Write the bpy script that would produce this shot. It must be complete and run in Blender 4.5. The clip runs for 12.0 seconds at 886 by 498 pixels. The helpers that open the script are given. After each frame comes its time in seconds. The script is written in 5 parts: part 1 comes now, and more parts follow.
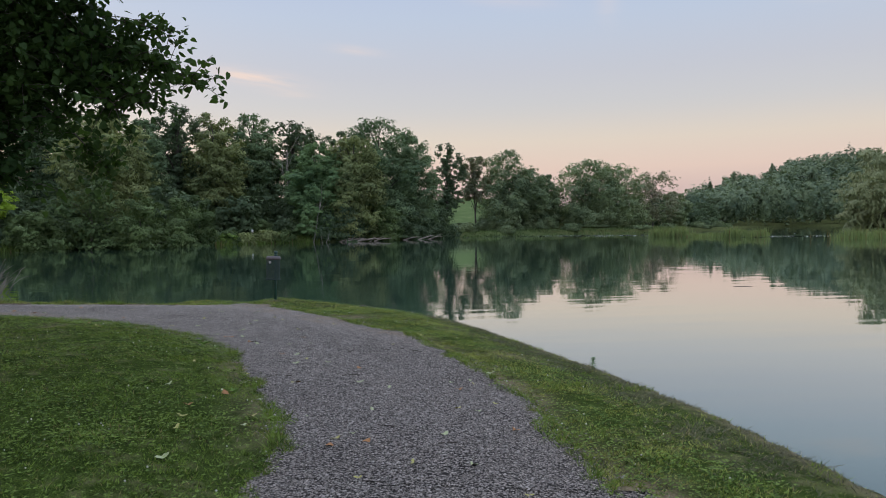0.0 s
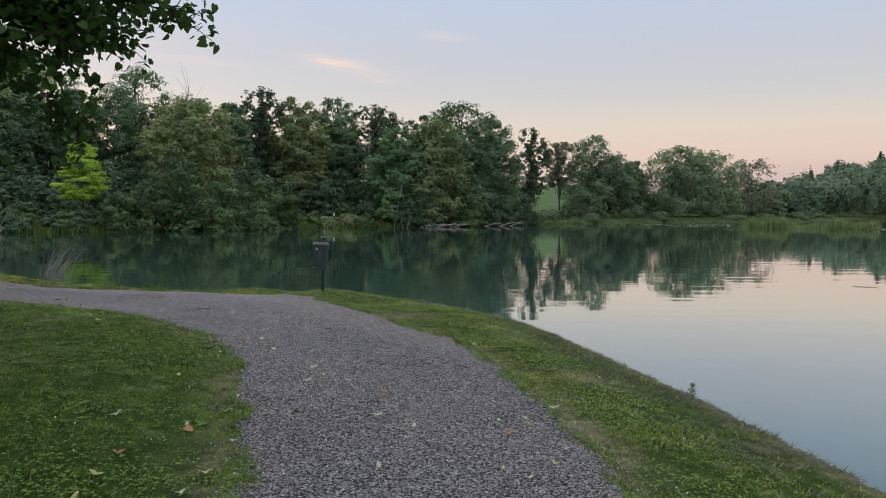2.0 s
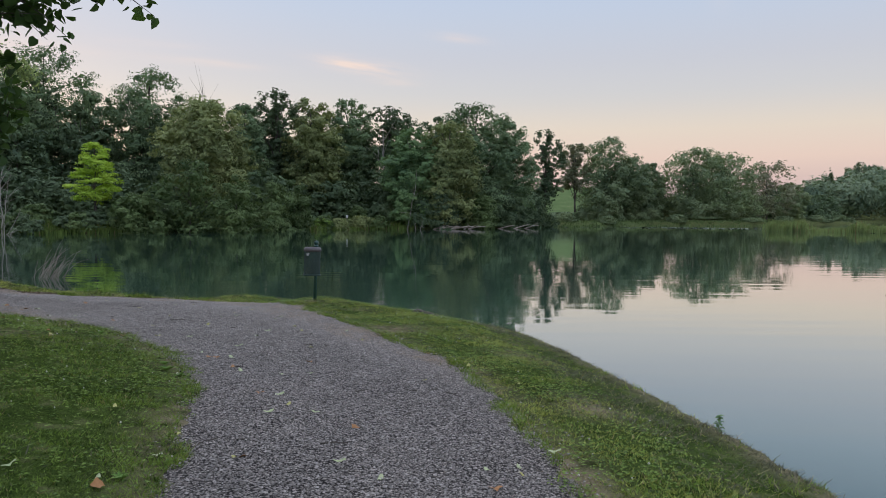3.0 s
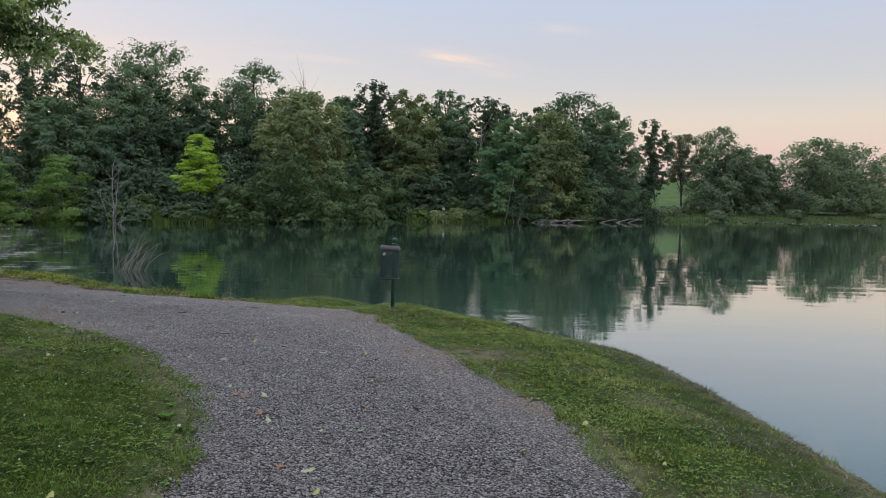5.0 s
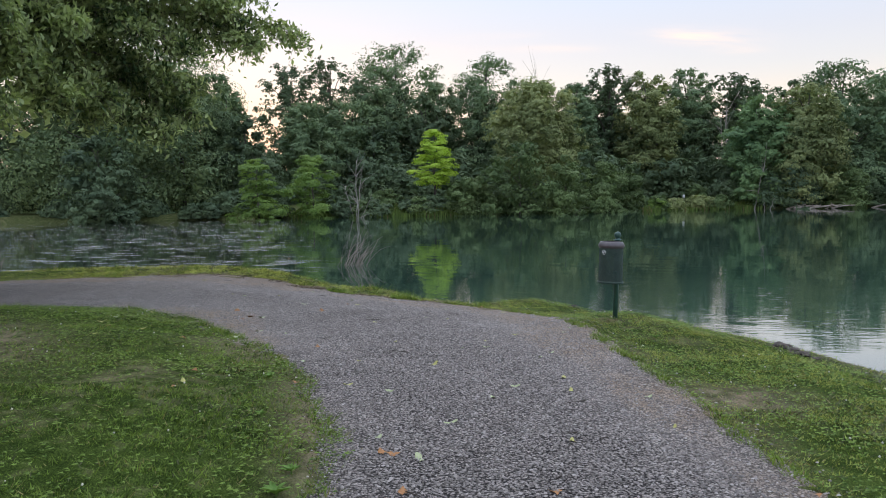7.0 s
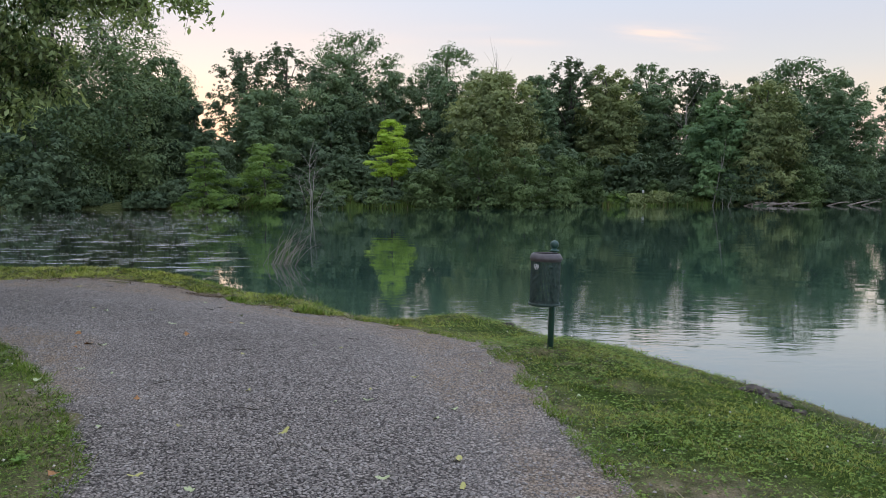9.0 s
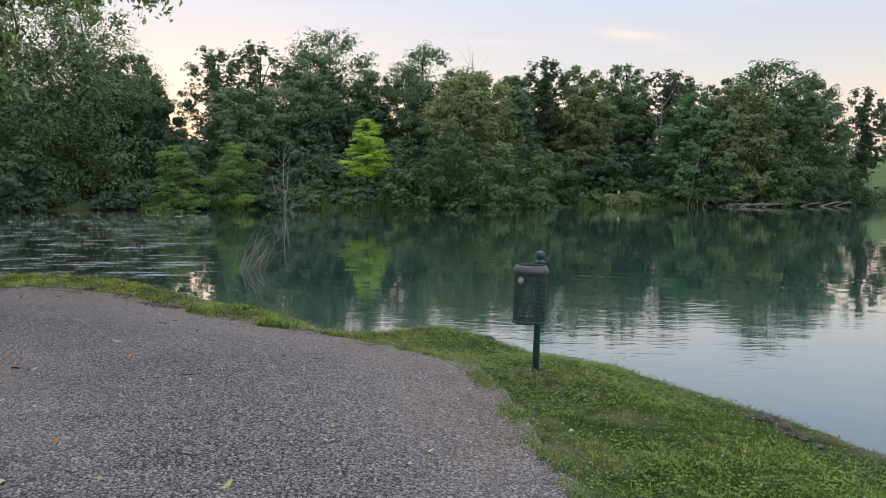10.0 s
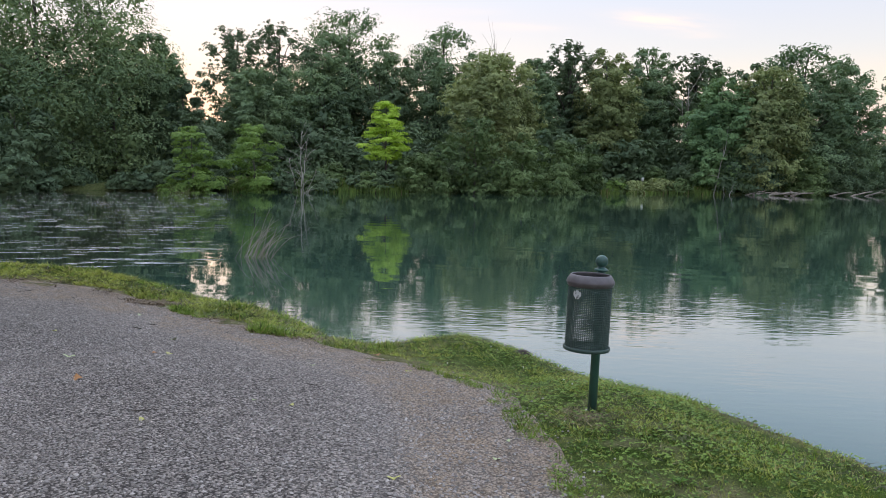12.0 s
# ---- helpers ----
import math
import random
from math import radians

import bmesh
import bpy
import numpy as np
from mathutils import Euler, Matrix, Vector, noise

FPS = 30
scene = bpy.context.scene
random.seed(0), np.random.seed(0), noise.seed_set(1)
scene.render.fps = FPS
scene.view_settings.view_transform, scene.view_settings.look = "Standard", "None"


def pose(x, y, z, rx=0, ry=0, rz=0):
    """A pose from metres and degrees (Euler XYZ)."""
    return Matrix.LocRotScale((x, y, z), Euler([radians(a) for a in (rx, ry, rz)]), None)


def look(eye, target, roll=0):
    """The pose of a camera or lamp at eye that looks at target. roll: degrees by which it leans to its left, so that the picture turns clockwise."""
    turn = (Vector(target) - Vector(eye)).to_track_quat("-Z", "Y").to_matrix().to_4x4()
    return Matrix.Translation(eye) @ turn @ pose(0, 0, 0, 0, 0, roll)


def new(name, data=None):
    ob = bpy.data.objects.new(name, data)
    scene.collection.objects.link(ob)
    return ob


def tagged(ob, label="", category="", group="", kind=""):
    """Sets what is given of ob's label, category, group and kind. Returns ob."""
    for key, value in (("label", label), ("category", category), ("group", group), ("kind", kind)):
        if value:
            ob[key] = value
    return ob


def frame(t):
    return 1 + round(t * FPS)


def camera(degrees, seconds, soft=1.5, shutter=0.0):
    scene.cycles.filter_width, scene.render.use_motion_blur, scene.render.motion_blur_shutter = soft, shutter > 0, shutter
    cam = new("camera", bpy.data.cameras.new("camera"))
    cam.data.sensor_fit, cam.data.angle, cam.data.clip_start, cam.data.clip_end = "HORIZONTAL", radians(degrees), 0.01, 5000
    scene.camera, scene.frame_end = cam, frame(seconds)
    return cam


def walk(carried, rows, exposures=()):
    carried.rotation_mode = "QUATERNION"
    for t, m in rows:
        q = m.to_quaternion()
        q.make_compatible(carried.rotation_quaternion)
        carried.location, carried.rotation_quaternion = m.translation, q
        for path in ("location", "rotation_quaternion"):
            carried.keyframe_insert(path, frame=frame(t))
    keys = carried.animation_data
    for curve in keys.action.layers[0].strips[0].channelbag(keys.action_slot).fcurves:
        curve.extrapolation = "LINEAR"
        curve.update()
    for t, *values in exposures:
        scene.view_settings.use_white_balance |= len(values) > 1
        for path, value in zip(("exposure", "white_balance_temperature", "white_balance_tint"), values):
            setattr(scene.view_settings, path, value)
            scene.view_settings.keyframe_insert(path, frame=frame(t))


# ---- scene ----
cam = camera(61.2, 12.0, soft=0.92)
PATH = [
    (0, (2.734, 0.381, 1.574), (2.402, 2.352, 1.516), -0.9),
    (0.5, (2.716, 0.882, 1.539), (2.334, 2.844, 1.463), -0.4),
    (1, (2.712, 1.416, 1.569), (2.307, 3.373, 1.491), -0.6),
    (1.5, (2.738, 1.981, 1.571), (2.259, 3.921, 1.479), -0.2),
    (2, (2.655, 2.517, 1.548), (2.107, 4.438, 1.455), -0.0),
    (2.5, (2.673, 3.032, 1.582), (2.121, 4.953, 1.501), -0.2),
    (2.7, (2.665, 3.255, 1.568), (2.099, 5.172, 1.485), -0.1),
    (4.3, (2.149, 5.145, 1.587), (1.437, 7.011, 1.473), 0.8),
    (4.5, (2.084, 5.324, 1.603), (1.329, 7.172, 1.485), 0.9),
    (5, (1.855, 5.813, 1.58), (1.026, 7.63, 1.471), 0.6),
    (5.5, (1.686, 6.289, 1.589), (0.771, 8.064, 1.47), 0.3),
    (6, (1.553, 6.734, 1.595), (0.367, 8.338, 1.443), 0.1),
    (6.5, (1.254, 7.117, 1.564), (-0.1, 8.581, 1.407), -0.3),
    (6.7, (1.175, 7.333, 1.557), (-0.18, 8.797, 1.414), -0.6),
    (8.3, (0.456, 8.986, 1.57), (-0.841, 10.502, 1.43), -0.7),
    (8.5, (0.387, 9.18, 1.576), (-0.899, 10.704, 1.433), -0.6),
    (9, (0.242, 9.601, 1.615), (-1.026, 11.14, 1.459), 0.0),
    (9.5, (0.014, 9.92, 1.636), (-1.21, 11.494, 1.485), 0.5),
    (10, (-0.227, 10.2, 1.659), (-1.445, 11.779, 1.503), 0.1),
    (10.5, (-0.486, 10.509, 1.652), (-1.726, 12.07, 1.494), 0.6),
    (11, (-0.771, 10.738, 1.62), (-2.071, 12.246, 1.43), 1.8),
    (11.5, (-1.068, 11.01, 1.664), (-2.385, 12.503, 1.47), 1.9),
    (12, (-1.273, 11.402, 1.653), (-2.526, 12.948, 1.456), 0.8),
]
walk(cam, [(t, look(eye, to, roll)) for t, eye, to, roll in PATH],
     exposures=((0.0, -0.10), (2.5, -0.05), (5.5, 0.0), (6.5, 0.42), (8.5, 0.2), (10.5, 0.26), (11.0, 0.32), (11.5, 0.42), (12.0, 0.42)))

# ---- world, light ----
GLOW = radians(56)          # compass angle of the afterglow, left of +y
world = bpy.data.worlds.new("dusk_sky")
scene.world = world
world.use_nodes = True
wt = world.node_tree
wt.nodes.clear()


def wmath(op, a, b=None, c=None):
    n = wt.nodes.new("ShaderNodeMath")
    n.operation = op
    for i, v in enumerate((a, b, c)):
        if v is None:
            continue
        if isinstance(v, (int, float)):
            n.inputs[i].default_value = v
        else:
            wt.links.new(v, n.inputs[i])
    return n.outputs[0]


def wramp(fac, stops, ease="LINEAR"):
    n = wt.nodes.new("ShaderNodeValToRGB")
    n.color_ramp.interpolation = ease
    el = n.color_ramp.elements
    while len(el) < len(stops):
        el.new(0.5)
    for e, (p, col) in zip(el, stops):
        e.position, e.color = p, (*col, 1)
    wt.links.new(fac, n.inputs[0])
    return n.outputs[0]


def wmix(mode, fac, a, b):
    n = wt.nodes.new("ShaderNodeMixRGB")
    n.blend_type = mode
    for sock, v in zip(n.inputs, (fac, a, b)):
        if isinstance(v, (int, float)):
            sock.default_value = v
        elif isinstance(v, tuple):
            sock.default_value = (*v, 1)
        else:
            wt.links.new(v, sock)
    return n.outputs[0]


wcoord = wt.nodes.new("ShaderNodeTexCoord")
wsep = wt.nodes.new("ShaderNodeSeparateXYZ")
wt.links.new(wcoord.outputs["Generated"], wsep.inputs[0])
WX, WY, WZ = wsep.outputs
azim = wmath("ARCTAN2", wmath("MULTIPLY", WX, -1.0), WY)      # 0 ahead, positive to the left
elev = wmath("ARCSINE", WZ)
sky_base = wramp(wmath("MULTIPLY_ADD", elev, 2 / math.pi * 0.5, 0.5), [
    (0.00, (0.20, 0.20, 0.19)), (0.495, (0.30, 0.27, 0.26)), (0.504, (0.55, 0.42, 0.45)), (0.513, (0.66, 0.50, 0.49)),
    (0.524, (0.79, 0.61, 0.54)), (0.536, (0.76, 0.665, 0.58)), (0.549, (0.635, 0.628, 0.645)), (0.564, (0.58, 0.60, 0.68)),
    (0.585, (0.53, 0.61, 0.76)), (0.608, (0.48, 0.57, 0.79)), (0.66, (0.72, 0.84, 1.10)), (1.0, (1.10, 1.24, 1.50))])
glow_az = wmath("POWER", wmath("MAXIMUM", wmath("COSINE", wmath("SUBTRACT", azim, GLOW)), 0.0), 9.0)
glow_el = wmath("POWER", 2.718, wmath("MULTIPLY", wmath("MAXIMUM", elev, 0.0), -5.5))
glow = wmath("MULTIPLY", wmath("MULTIPLY", glow_az, glow_el), 0.5)
sky_col = wmix("ADD", glow, sky_base, (0.42, 0.30, 0.17))


def cirrus(az0, el0, wide, high, tilt, strength, scale):
    """A thin streak of lit cloud."""
    a = wmath("SUBTRACT", azim, radians(az0))
    e = wmath("SUBTRACT", wmath("SUBTRACT", elev, radians(el0)), wmath("MULTIPLY", a, tilt))
    comb = wt.nodes.new("ShaderNodeCombineXYZ")
    wt.links.new(wmath("MULTIPLY", a, scale), comb.inputs[0])
    wt.links.new(wmath("MULTIPLY", e, scale * 7), comb.inputs[1])
    comb.inputs[2].default_value = az0 * 0.37
    nz = wt.nodes.new("ShaderNodeTexNoise")
    nz.inputs["Scale"].default_value = 1.0
    nz.inputs["Detail"].default_value = 5.0
    wt.links.new(comb.outputs[0], nz.inputs["Vector"])
    r = wmath("ADD", wmath("POWER", wmath("ABSOLUTE", wmath("DIVIDE", a, radians(wide))), 2.0),
              wmath("POWER", wmath("ABSOLUTE", wmath("DIVIDE", e, radians(high))), 2.0))
    m = wmath("POWER", 2.718, wmath("MULTIPLY", r, -1.0))
    return wmath("MULTIPLY", wmath("MULTIPLY", m, wmath("MULTIPLY_ADD", nz.outputs["Fac"], 2.0, -0.45)), strength)


for streak in ((23.4, 11.1, 3.0, 0.50, 0.12, 0.46, 20), (21.0, 10.0, 1.6, 0.25, 0.05, 0.18, 14), (34.5, 10.9, 3.6, 0.28, 0.04, 0.20, 10), (38.4, 11.9, 3.0, 0.3, 0.0, 0.10, 9), (16, 13.2, 1.8, 0.3, 0.1, 0.2, 12), (4.5, 16.6, 3.0, 0.5, 0.10, 0.16, 10),
               (-3, 17.2, 0.8, 2.0, 0.0, 0.16, 8), (-19, 15.0, 3.0, 0.5, 0.05, 0.16, 9), (46, 11.0, 5.0, 0.5, 0.0, 0.12, 9)):
    sky_col = wmix("MIX", wmath("MINIMUM", wmath("MAXIMUM", wmath("MULTIPLY", cirrus(*streak), 2.2), 0.0), 0.8), sky_col, (0.93, 0.73, 0.64))
nish = wt.nodes.new("ShaderNodeTexSky")
nish.sky_type = "NISHITA"
nish.sun_disc = False
nish.sun_elevation = radians(2)
nish.sun_rotation = -GLOW
sky_col = wmix("ADD", 0.02, sky_col, nish.outputs[0])
wbg = wt.nodes.new("ShaderNodeBackground")
wbg.inputs["Strength"].default_value = 1.0
wout = wt.nodes.new("ShaderNodeOutputWorld")
wt.links.new(sky_col, wbg.inputs[0])
wt.links.new(wbg.outputs[0], wout.inputs[0])

sun = new("sun", bpy.data.lights.new("sun", "SUN"))
sun.data.energy, sun.data.angle, sun.data.color = 0.45, radians(40), (1.0, 0.9, 0.8)
sun.matrix_world = look((0, 0, 55), (30, -20, 0))


# ---- materials ----
def material(name):
    m = bpy.data.materials.new(name)
    m.use_nodes = True
    nt = m.node_tree
    return m, nt, nt.nodes["Principled BSDF"]


def link(nt, a, b):
    nt.links.new(a, b)


def noise_tex(nt, scale, detail=4.0, vec=None, rough=0.55):
    n = nt.nodes.new("ShaderNodeTexNoise")
    n.inputs["Scale"].default_value, n.inputs["Detail"].default_value = scale, detail
    n.inputs["Roughness"].default_value = rough
    if vec:
        link(nt, vec, n.inputs["Vector"])
    return n.outputs["Fac"]


def obj_coord(nt):
    return nt.nodes.new("ShaderNodeTexCoord").outputs["Object"]


def ramp(nt, fac, stops):
    n = nt.nodes.new("ShaderNodeValToRGB")
    el = n.color_ramp.elements
    while len(el) < len(stops):
        el.new(0.5)
    for e, (p, col) in zip(el, stops):
        e.position, e.color = p, (*col, 1)
    link(nt, fac, n.inputs[0])
    return n.outputs[0]


def mixc(nt, fac, a, b, mode="MIX"):
    n = nt.nodes.new("ShaderNodeMixRGB")
    n.blend_type = mode
    for sock, v in zip(n.inputs, (fac, a, b)):
        if isinstance(v, (int, float)):
            sock.default_value = v
        elif isinstance(v, tuple):
            sock.default_value = (*v, 1)
        else:
            link(nt, v, sock)
    return n.outputs[0]


def nmath(nt, op, a, b=None, c=None, clamp=False):
    n = nt.nodes.new("ShaderNodeMath")
    n.operation, n.use_clamp = op, clamp
    for i, v in enumerate((a, b, c)):
        if v is None:
            continue
        if isinstance(v, (int, float)):
            n.inputs[i].default_value = v
        else:
            link(nt, v, n.inputs[i])
    return n.outputs[0]


def bump(nt, b, height, strength, dist):
    n = nt.nodes.new("ShaderNodeBump")
    n.inputs["Strength"].default_value, n.inputs["Distance"].default_value = strength, dist
    link(nt, height, n.inputs["Height"])
    link(nt, n.outputs[0], b.inputs["Normal"])


def leaf_material(name, dark, light, translucent=0.2, patch=0.15, tired=None, vary=0.38, clump=0.0):
    """Leaves: varied from leaf to leaf and in patches over the crown, a little light coming through."""
    m, nt, b = material(name)
    geo = nt.nodes.new("ShaderNodeNewGeometry")
    info = nt.nodes.new("ShaderNodeObjectInfo")
    per_leaf = geo.outputs["Random Per Island"]
    patchy = noise_tex(nt, patch, 3.0, obj_coord(nt))
    f = nmath(nt, "ADD", nmath(nt, "MULTIPLY", per_leaf, vary), nmath(nt, "MULTIPLY_ADD", patchy, 1.5, -0.45))
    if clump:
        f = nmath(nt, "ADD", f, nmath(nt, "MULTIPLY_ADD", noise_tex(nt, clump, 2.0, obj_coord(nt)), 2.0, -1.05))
    f = nmath(nt, "MULTIPLY_ADD", info.outputs["Random"], 0.2, f, clamp=True)
    col = ramp(nt, f, [(0.1, dark), (0.9, light)])
    if tired:
        col = mixc(nt, nmath(nt, "GREATER_THAN", per_leaf, 0.93), col, tired)
    link(nt, col, b.inputs["Base Color"])
    b.inputs["Roughness"].default_value = 0.55
    b.inputs["Specular IOR Level"].default_value = 0.12
    tr = nt.nodes.new("ShaderNodeBsdfTranslucent")
    link(nt, mixc(nt, 1.0, col, (1.0, 1.0, 0.55), "MULTIPLY"), tr.inputs[0])
    mx = nt.nodes.new("ShaderNodeMixShader")
    mx.inputs[0].default_value = translucent
    link(nt, b.outputs[0], mx.inputs[1])
    link(nt, tr.outputs[0], mx.inputs[2])
    link(nt, mx.outputs[0], nt.nodes["Material Output"].inputs[0])
    return m


def bark_material(name, dark, light, scale=3.0):
    m, nt, b = material(name)
    co = obj_coord(nt)
    mp = nt.nodes.new("ShaderNodeMapping")
    mp.inputs["Scale"].default_value = (1, 1, 0.2)
    link(nt, co, mp.inputs[0])
    f = noise_tex(nt, scale, 6.0, mp.outputs[0])
    link(nt, ramp(nt, f, [(0.35, dark), (0.65, light)]), b.inputs["Base Color"])
    b.inputs["Roughness"].default_value = 0.9
    bump(nt, b, noise_tex(nt, scale * 4, 5.0, mp.outputs[0]), 0.6, 0.02)
    return m


MAT = {
    "broad": leaf_material("leaf_green", (0.064, 0.116, 0.068), (0.215, 0.300, 0.150)),
    "shrub": leaf_material("leaf_shrub", (0.042, 0.080, 0.034), (0.170, 0.236, 0.092)),
    # dark: shade under boughs and between trees is put into this leaf colour
    "dark": leaf_material("leaf_dark_shaded", (0.056, 0.094, 0.060), (0.138, 0.194, 0.100)),
    "yellow": leaf_material("leaf_olive_green", (0.074, 0.112, 0.050), (0.350, 0.395, 0.165)),
    "fresh": leaf_material("leaf_fresh_green", (0.070, 0.140, 0.070), (0.225, 0.340, 0.140)),
    "ash": leaf_material("leaf_ash_green", (0.070, 0.120, 0.068), (0.240, 0.320, 0.140)),
    "bright": leaf_material("leaf_yellow_green", (0.270, 0.420, 0.045), (0.520, 0.680, 0.120), 0.4, 0.4),
    "layered": leaf_material("leaf_light_green", (0.080, 0.150, 0.046), (0.230, 0.345, 0.088), 0.35, 0.3),
    "willow": leaf_material("leaf_grey_green", (0.190, 0.225, 0.120), (0.400, 0.430, 0.240)),
    "linden": leaf_material("leaf_linden", (0.026, 0.058, 0.022), (0.085, 0.150, 0.042), 0.35, 0.8),
    # drooping: clumps near black or pale, painting the crown's dark core and highlights
    "drooping": leaf_material("leaf_drooping_lit_shade", (0.040, 0.075, 0.028), (0.480, 0.580, 0.270), 0.4, 0.5, None, 0.6, 2.4),
    # hazy, hazy_airy, far: distance haze is put into these paler leaf colours
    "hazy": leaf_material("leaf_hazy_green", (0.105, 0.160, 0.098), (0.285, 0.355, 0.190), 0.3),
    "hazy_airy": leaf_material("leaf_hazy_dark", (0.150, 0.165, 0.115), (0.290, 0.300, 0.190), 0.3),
    "far": leaf_material("leaf_far_wood_hazy", (0.085, 0.135, 0.092), (0.270, 0.340, 0.200), 0.2, 0.10),
    "reed": leaf_material("reed_green", (0.125, 0.180, 0.072), (0.310, 0.380, 0.155), 0.3, 0.25, (0.26, 0.20, 0.10)),
    "bankgrass": leaf_material("bank_grass", (0.070, 0.110, 0.030), (0.170, 0.240, 0.060), 0.3, 0.12, (0.25, 0.20, 0.10)),
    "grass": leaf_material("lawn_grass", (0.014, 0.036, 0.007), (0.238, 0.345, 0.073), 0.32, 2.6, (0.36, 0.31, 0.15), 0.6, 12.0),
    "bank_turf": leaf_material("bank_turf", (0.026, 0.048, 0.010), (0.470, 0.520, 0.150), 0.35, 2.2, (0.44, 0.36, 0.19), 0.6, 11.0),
    "clover": leaf_material("clover", (0.036, 0.080, 0.014), (0.240, 0.350, 0.080), 0.25, 1.2, None, 0.7, 9.0),
    "rosette": leaf_material("weed_green", (0.090, 0.190, 0.040), (0.250, 0.400, 0.110), 0.25, 3.0),
    "dry": leaf_material("dry_grass", (0.066, 0.070, 0.044), (0.185, 0.182, 0.118), 0.2, 1.0, (0.33, 0.28, 0.17)),
}
BARK = bark_material("bark_brown", (0.05, 0.042, 0.035), (0.14, 0.12, 0.10))
PALE_BARK = bark_material("bark_pale", (0.22, 0.20, 0.17), (0.42, 0.39, 0.34))
DEADWOOD = bark_material("dead_wood", (0.20, 0.17, 0.14), (0.42, 0.36, 0.30))


def gravel_material():
    m, nt, b = material("grey_gravel")
    co = obj_coord(nt)
    v = nt.nodes.new("ShaderNodeTexVoronoi")
    v.inputs["Scale"].default_value = 58
    v.distance = "MANHATTAN"
    warp = nt.nodes.new("ShaderNodeTexNoise")
    warp.inputs["Scale"].default_value, warp.inputs["Detail"].default_value = 45, 2.0
    link(nt, co, warp.inputs["Vector"])
    shift = nt.nodes.new("ShaderNodeVectorMath")
    shift.operation = "MULTIPLY_ADD"
    link(nt, warp.outputs["Color"], shift.inputs[0])
    shift.inputs[1].default_value = (0.022, 0.022, 0.0)
    link(nt, co, shift.inputs[2])
    link(nt, shift.outputs[0], v.inputs["Vector"])
    sepc = nt.nodes.new("ShaderNodeSeparateColor")
    link(nt, v.outputs["Color"], sepc.inputs[0])
    stone = ramp(nt, sepc.outputs[0], [(0.0, (0.118, 0.105, 0.097)), (0.30, (0.264, 0.235, 0.216)), (0.60, (0.405, 0.360, 0.330)), (0.85, (0.53, 0.472, 0.434)), (1.0, (0.66, 0.591, 0.548))])
    # shade in the crevices between stones, mixed into the colour below
    gap_shade = nmath(nt, "MULTIPLY_ADD", v.outputs["Distance"], 2.3, -1.25, clamp=True)
    big = noise_tex(nt, 0.7, 4.0, co)
    fine = noise_tex(nt, 4.0, 5.0, co)
    dust = ramp(nt, nmath(nt, "MULTIPLY_ADD", fine, 0.5, nmath(nt, "MULTIPLY", big, 0.6)), [(0.48, (0.0, 0.0, 0.0)), (0.66, (1.0, 1.0, 1.0))])
    worn = nt.nodes.new("ShaderNodeAttribute")
    worn.attribute_name = "worn"
    edge = nmath(nt, "MULTIPLY", worn.outputs["Fac"], nmath(nt, "MULTIPLY_ADD", fine, 2.4, -0.55, clamp=True))
    dusty = nmath(nt, "MAXIMUM", nmath(nt, "MULTIPLY_ADD", dust, 0.25, nmath(nt, "MULTIPLY", worn.outputs["Fac"], 0.8)), nmath(nt, "MULTIPLY", edge, 0.9), clamp=True)
    # dust colour, paler than dust alone to carry the far path's grazing sheen
    dirt_sheen = ramp(nt, sepc.outputs[2], [(0.0, (0.280, 0.243, 0.218)), (1.0, (0.690, 0.600, 0.540))])
    col = mixc(nt, dusty, stone, dirt_sheen)
    tan = nmath(nt, "MULTIPLY", nmath(nt, "MULTIPLY_ADD", worn.outputs["Fac"], 5.0, -4.0, clamp=True), nmath(nt, "MULTIPLY_ADD", fine, 2.2, -0.5, clamp=True))
    col = mixc(nt, nmath(nt, "MULTIPLY", tan, 0.95), col, (0.47, 0.355, 0.255))
    col = mixc(nt, nmath(nt, "MULTIPLY", gap_shade, nmath(nt, "MULTIPLY_ADD", dusty, -0.45, 1.0)), col, (0.034, 0.031, 0.030))
    b.inputs["Specular IOR Level"].default_value = 0.12
    link(nt, col, b.inputs["Base Color"])
    b.inputs["Roughness"].default_value = 0.85
    h = nmath(nt, "SUBTRACT", nmath(nt, "MULTIPLY", sepc.outputs[1], 0.6), v.outputs["Distance"])
    bump(nt, b, nmath(nt, "MULTIPLY_ADD", fine, 0.3, h), 1.0, 0.02)
    return m


def stone_material():
    m, nt, b = material("gravel_stone")
    geo = nt.nodes.new("ShaderNodeNewGeometry")
    col = ramp(nt, geo.outputs["Random Per Island"], [(0.0, (0.110, 0.098, 0.090)), (0.4, (0.240, 0.213, 0.196)), (0.75, (0.36, 0.320, 0.295)), (1.0, (0.54, 0.485, 0.450))])
    link(nt, mixc(nt, nmath(nt, "MULTIPLY", noise_tex(nt, 90, 3.0, obj_coord(nt)), 0.5), col, (0.16, 0.155, 0.15)), b.inputs["Base Color"])
    b.inputs["Roughness"].default_value = 0.85
    return m


